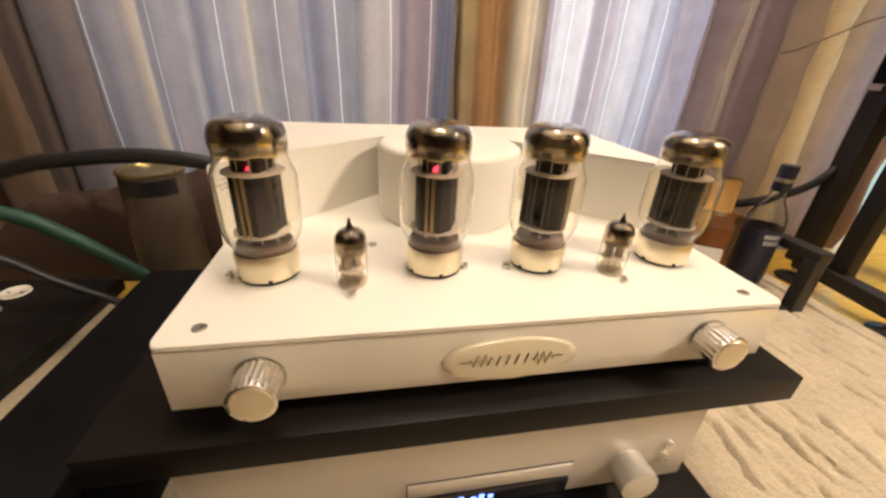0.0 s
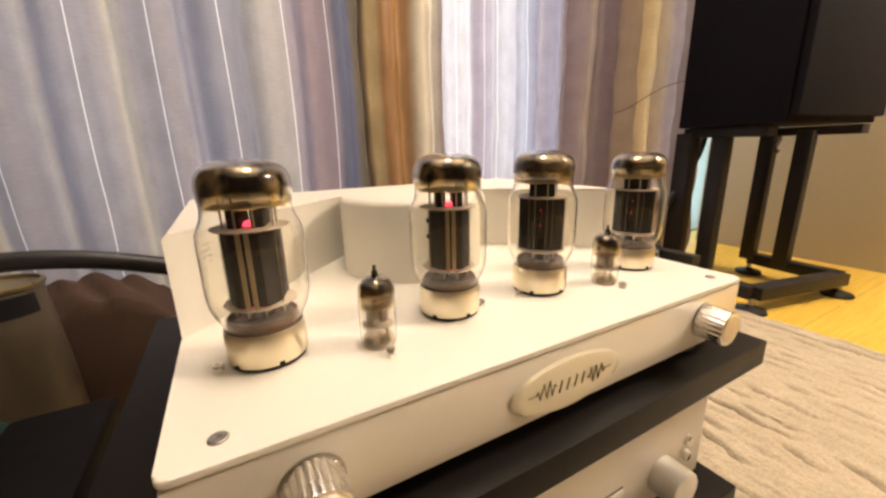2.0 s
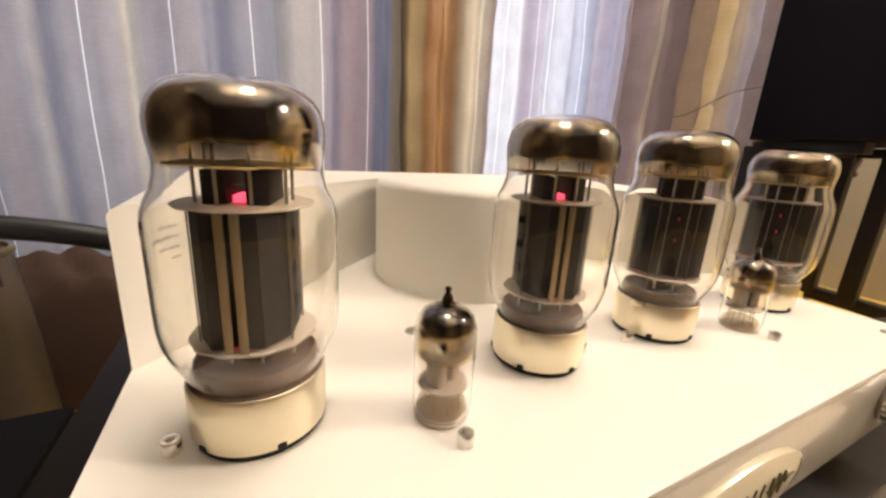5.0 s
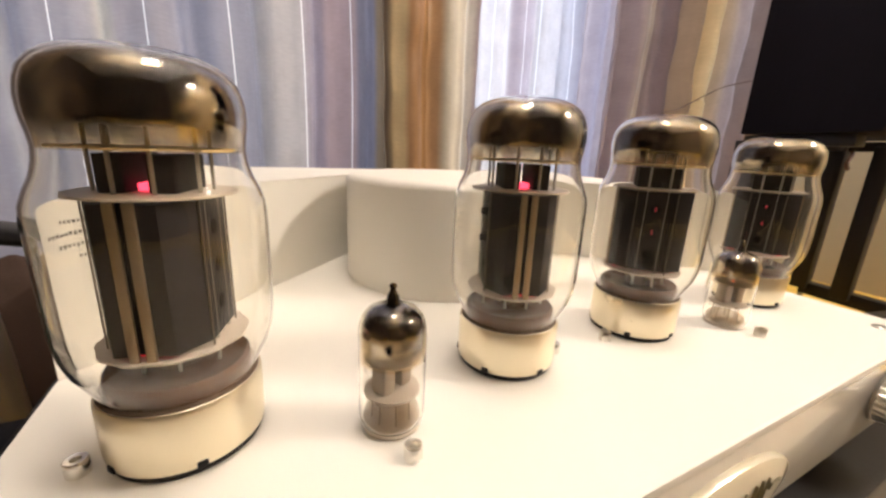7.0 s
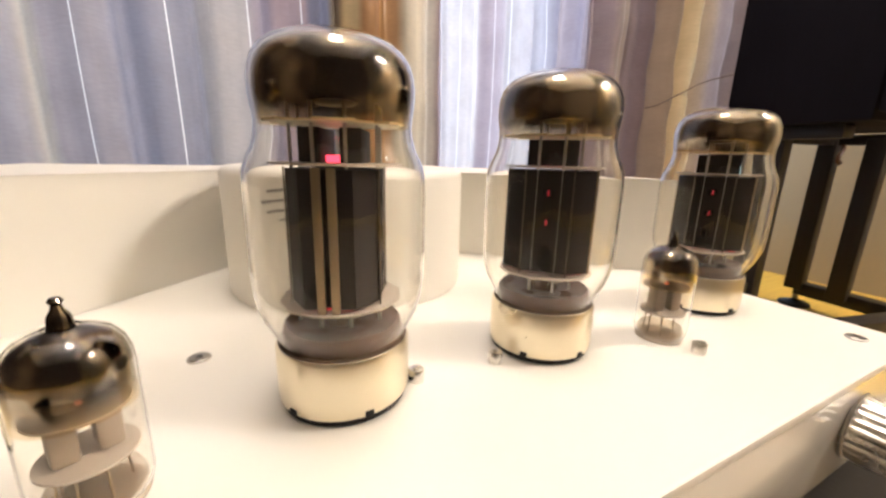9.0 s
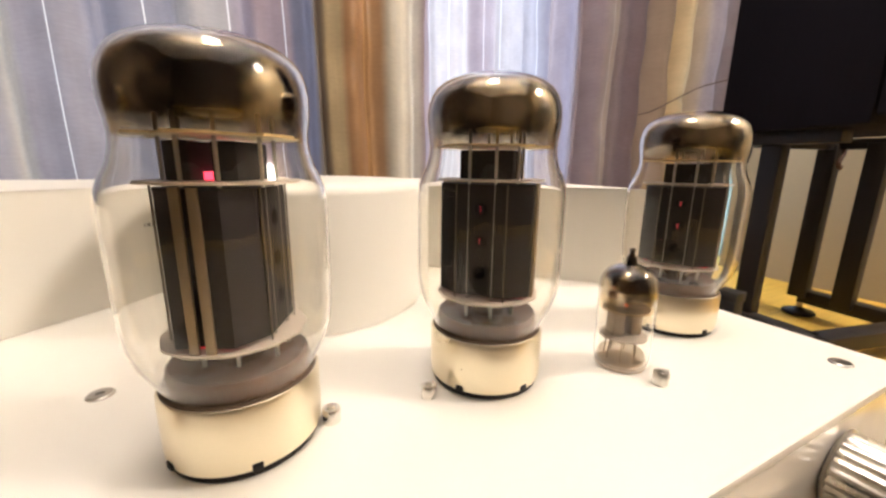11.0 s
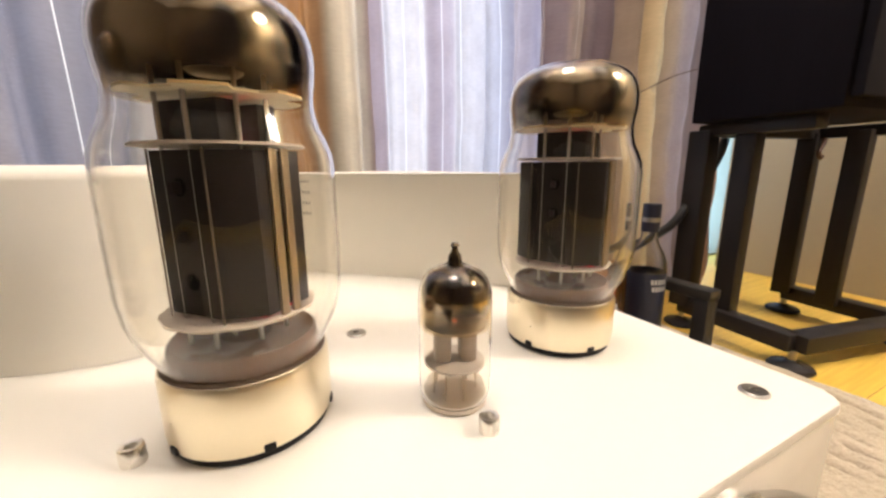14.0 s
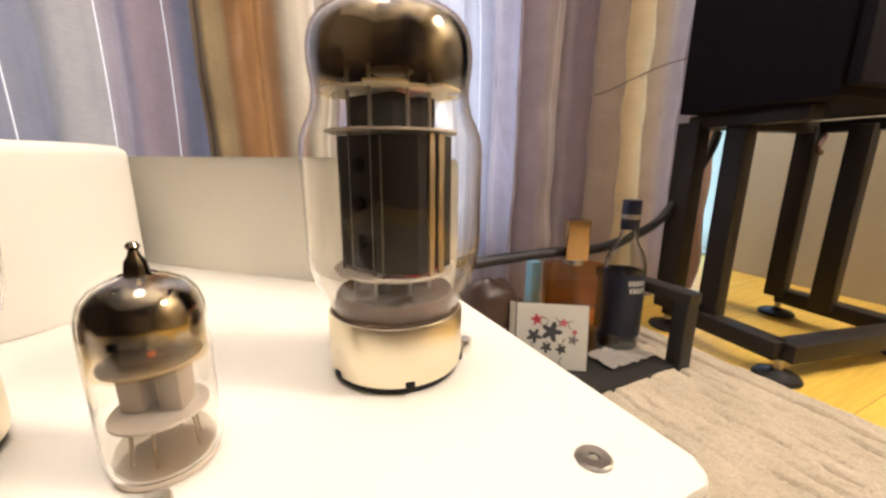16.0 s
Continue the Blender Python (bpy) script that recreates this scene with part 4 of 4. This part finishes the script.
clear(part("glass", shell([(0.001, 0.001), (0.030, 0.001), (0.034, 0.004), (0.035, 0.012), (0.035, 0.145), (0.0335, 0.160), (0.027, 0.178), (0.0185, 0.192), (0.0145, 0.205), (0.0135, 0.222)], 0.0022, 40), BOTTLEGLASS, bottle, "clear glass"))
part("spirit", lathe([(0, 0.004), (0.0315, 0.004), (0.0322, 0.012), (0.0322, 0.120), (0, 0.120)], 40), thin_glass("dark_spirit", (0.30, 0.34, 0.36), 0.2), bottle, "dark clear liquid")
label = part("label", lathe([(0.0353, 0.030), (0.0356, 0.031), (0.0356, 0.142), (0.0353, 0.143)], 40), paint("blue_black_bottle_label", (0.010, 0.014, 0.032), 0.4, 0, 0.3, 60, 600, 0.05, 0.0002), bottle, "blue-black paper label")
for z, w, a0 in ((0.124, 46, -128), (0.111, 46, -124)):
    for k in range(5):
        bm = bmesh.new()
        for q in range(3):
            a, b = radians(a0 + k * 10 + q * 2.4), radians(a0 + k * 10 + (q + 1) * 2.4)
            bm.faces.new([bm.verts.new((0.0359 * math.cos(c), 0.0359 * math.sin(c), zz)) for c, zz in ((a, z), (b, z), (b, z + 0.009), (a, z + 0.009))])
        part("plain_bar", bm, paint("silver_print", (0.55, 0.54, 0.52), 0.4, 0.4, 0.1, 80, 600, 0.0), label, "pale printed bar")
part("cap", lathe([(0.0150, 0.216), (0.0154, 0.218), (0.0154, 0.262), (0.0146, 0.266), (0, 0.266)], 32), paint("navy_cap", (0.010, 0.012, 0.030), 0.35, 0.2, 0.3, 200, 900, 0.1, 0.0002), bottle, "dark blue screw cap")
part("cap_band", lathe([(0.0156, 0.234), (0.0157, 0.235), (0.0157, 0.241), (0.0156, 0.242)], 32), STEEL, bottle)

flask = thing("flask", "amber glass flask with a tall golden cap", "flask", pose(0.585, 0.415, -0.2478, 0, 0, -30))
bm = prism(rounded(-0.046, 0.046, -0.019, 0.019, 0.010), 0.0, 0.152, 0.010)
part("glass_body", bm, thin_glass("amber_flask_glass", (0.93, 0.68, 0.40), 0.6), flask, "amber glass body")
part("spirit", prism(rounded(-0.041, 0.041, -0.0145, 0.0145, 0.008), 0.006, 0.118, 0.003), thin_glass("yellow_spirit", (0.92, 0.74, 0.30), 0.25), flask, "yellow liquid")
part("collar", lathe([(0.014, 0.150), (0.016, 0.152), (0.016, 0.160), (0.013, 0.162)], 32), STEEL, flask)
part("cap", prism(rounded(-0.0185, 0.0185, -0.0150, 0.0150, 0.003), 0.160, 0.224, 0.0015), paint("polished_gold_cap", (0.55, 0.36, 0.16), 0.16, 1, 0.1, 80, 600, 0.05, 0.0001), flask, "golden square cap")

case = thing("disc_case", "clear disc case with a floral paper insert, leaning on the flask", "disc case", pose(0.452, 0.404, -0.2478, -9, 0, -33) @ Matrix.Scale(0.86, 4))
part("jewel_case", box(0, 0.142, 0, 0.010, 0, 0.124, 0.0008), thin_glass("clear_polystyrene", (0.93, 0.93, 0.92), 0.5), case, "clear plastic case")
insert = part("paper_insert", box(0.014, 0.139, 0.0012, 0.0018, 0.003, 0.121), paint("white_printed_paper", (0.74, 0.72, 0.66), 0.6, 0, 0.04, 60, 600, 0.0), case, "white paper insert")
part("spine_tray", box(0.002, 0.012, 0.0012, 0.0085, 0.003, 0.121), SATIN, case, "grey tray spine")
FLOWERS = [((0.06, 0.06, 0.065), 0.076, 0.071, 0.0150), ((0.06, 0.06, 0.065), 0.046, 0.062, 0.0110), ((0.05, 0.05, 0.06), 0.068, 0.042, 0.0085), ((0.05, 0.05, 0.06), 0.094, 0.040, 0.0080), ((0.55, 0.05, 0.09), 0.050, 0.092, 0.0085), ((0.55, 0.10, 0.14), 0.096, 0.088, 0.0065), ((0.20, 0.19, 0.20), 0.114, 0.058, 0.0075), ((0.55, 0.07, 0.10), 0.116, 0.072, 0.0045)]
for i, (c, x, z, r) in enumerate(FLOWERS):
    r *= 1.3
    pts = [(x + r * (0.72 + 0.28 * math.cos(5 * a + i)) * math.cos(a), z + r * (0.72 + 0.28 * math.cos(5 * a + i)) * math.sin(a)) for a in (2 * math.pi * k / 40 for k in range(40))]
    part("printed_flower", moved(prism(pts, 0, 0.0002), pose(0, 0.0011, 0, 90, 0, 0)), paint("flower_ink", c, 0.6, 0, 0.2, 300, 900, 0.0), insert)
for i, (x, z, bend) in enumerate(((0.040, 0.052, 0.004), (0.070, 0.054, -0.003), (0.088, 0.050, 0.005), (0.100, 0.060, -0.004), (0.060, 0.028, 0.004), (0.096, 0.026, -0.005), (0.060, 0.098, 0.010), (0.082, 0.096, 0.008), (0.112, 0.094, -0.008))):
    part("printed_stem", sweep(curve_points([(x, 0.0010, z), (x + bend, 0.0010, z - 0.008), (x + bend * 0.3, 0.0010, z - 0.017)], 4), 0.0008, 6), INK, insert)
bag = bmesh.new()
bmesh.ops.create_icosphere(bag, subdivisions=4, radius=1)
for v in bag.verts:
    d = 1 + 0.12 * noise.noise(v.co * 2.2) + 0.05 * noise.noise(v.co * 6)
    v.co = Vector((v.co.x * 0.075, v.co.y * 0.030, max(v.co.z, -0.8) * 0.075)) * d
tagged(part("leather_pouch", moved(bag, pose(0.435, 0.445, -0.187)), paint("dark_brown_leather", (0.055, 0.030, 0.020), 0.38, 0, 0.35, 40, 300, 0.4, 0.001), smooth=80), "dark brown leather pouch behind the disc case", "pouch")
tagged(part("blue_carton", box(0.528, 0.548, 0.450, 0.466, -0.2478, -0.098, 0.001), paint("light_blue_card", (0.22, 0.42, 0.55), 0.5, 0, 0.1, 40, 600, 0.0)), "slim light-blue carton behind the flask", "carton")
foil = bmesh.new()
cells = [[foil.verts.new((0.592 + 0.10 * i / 14, 0.325 + 0.055 * j / 8 + 0.006 * noise.noise((i, j, 2)), -0.2474 + 0.005 * (1 + noise.noise((i * 0.7, j * 0.9, 4))))) for i in range(15)] for j in range(9)]
for j in range(8):
    for i in range(14):
        foil.faces.new((cells[j][i], cells[j][i + 1], cells[j + 1][i + 1], cells[j + 1][i]))
tagged(part("crumpled_wrapper", foil, paint("silvery_wrapper", (0.50, 0.47, 0.42), 0.35, 0.5, 0.3, 60, 400, 0.2, 0.0005), smooth=20), "crumpled silvery wrapper in front of the bottle", "wrapper")

# ---- lamps ----
def globe(r):
    return lathe([(r * math.sin(math.pi * i / 20), -r * math.cos(math.pi * i / 20)) for i in range(21)], 40)


pendant = thing("ceiling_lamp", "hanging lamp with a warm glowing opal globe", "lamp", pose(*LAMP_A))
part("globe", globe(0.17), GLOBE_A, pendant, "glowing opal globe")
part("bulb_holder", lathe([(0, 0.230), (0.022, 0.230), (0.026, 0.1670), (0, 0.1675)], 20), PANEL, pendant)
part("cord", sweep([(0, 0, 0.228), (0, 0, TOP - LAMP_A[2])], 0.003, 8), STEEL, pendant)
sconce = thing("wall_lamp", "wall lamp with a warm glowing opal globe on the cream wall", "lamp", pose(*LAMP_B))
part("globe", globe(0.15), GLOBE_B, sconce, "glowing opal globe")
part("arm", sweep([(0.1485, 0, 0), (EAST - LAMP_B[0] - 0.012, 0, 0)], 0.009, 12), STEEL, sconce)
part("wall_plate", moved(lathe([(0, 0), (0.05, 0), (0.05, 0.010), (0.04, 0.0125), (0, 0.0125)], 32), pose(EAST - LAMP_B[0] - 0.0002, 0, 0, 0, -90, 0)), PANEL, sconce)
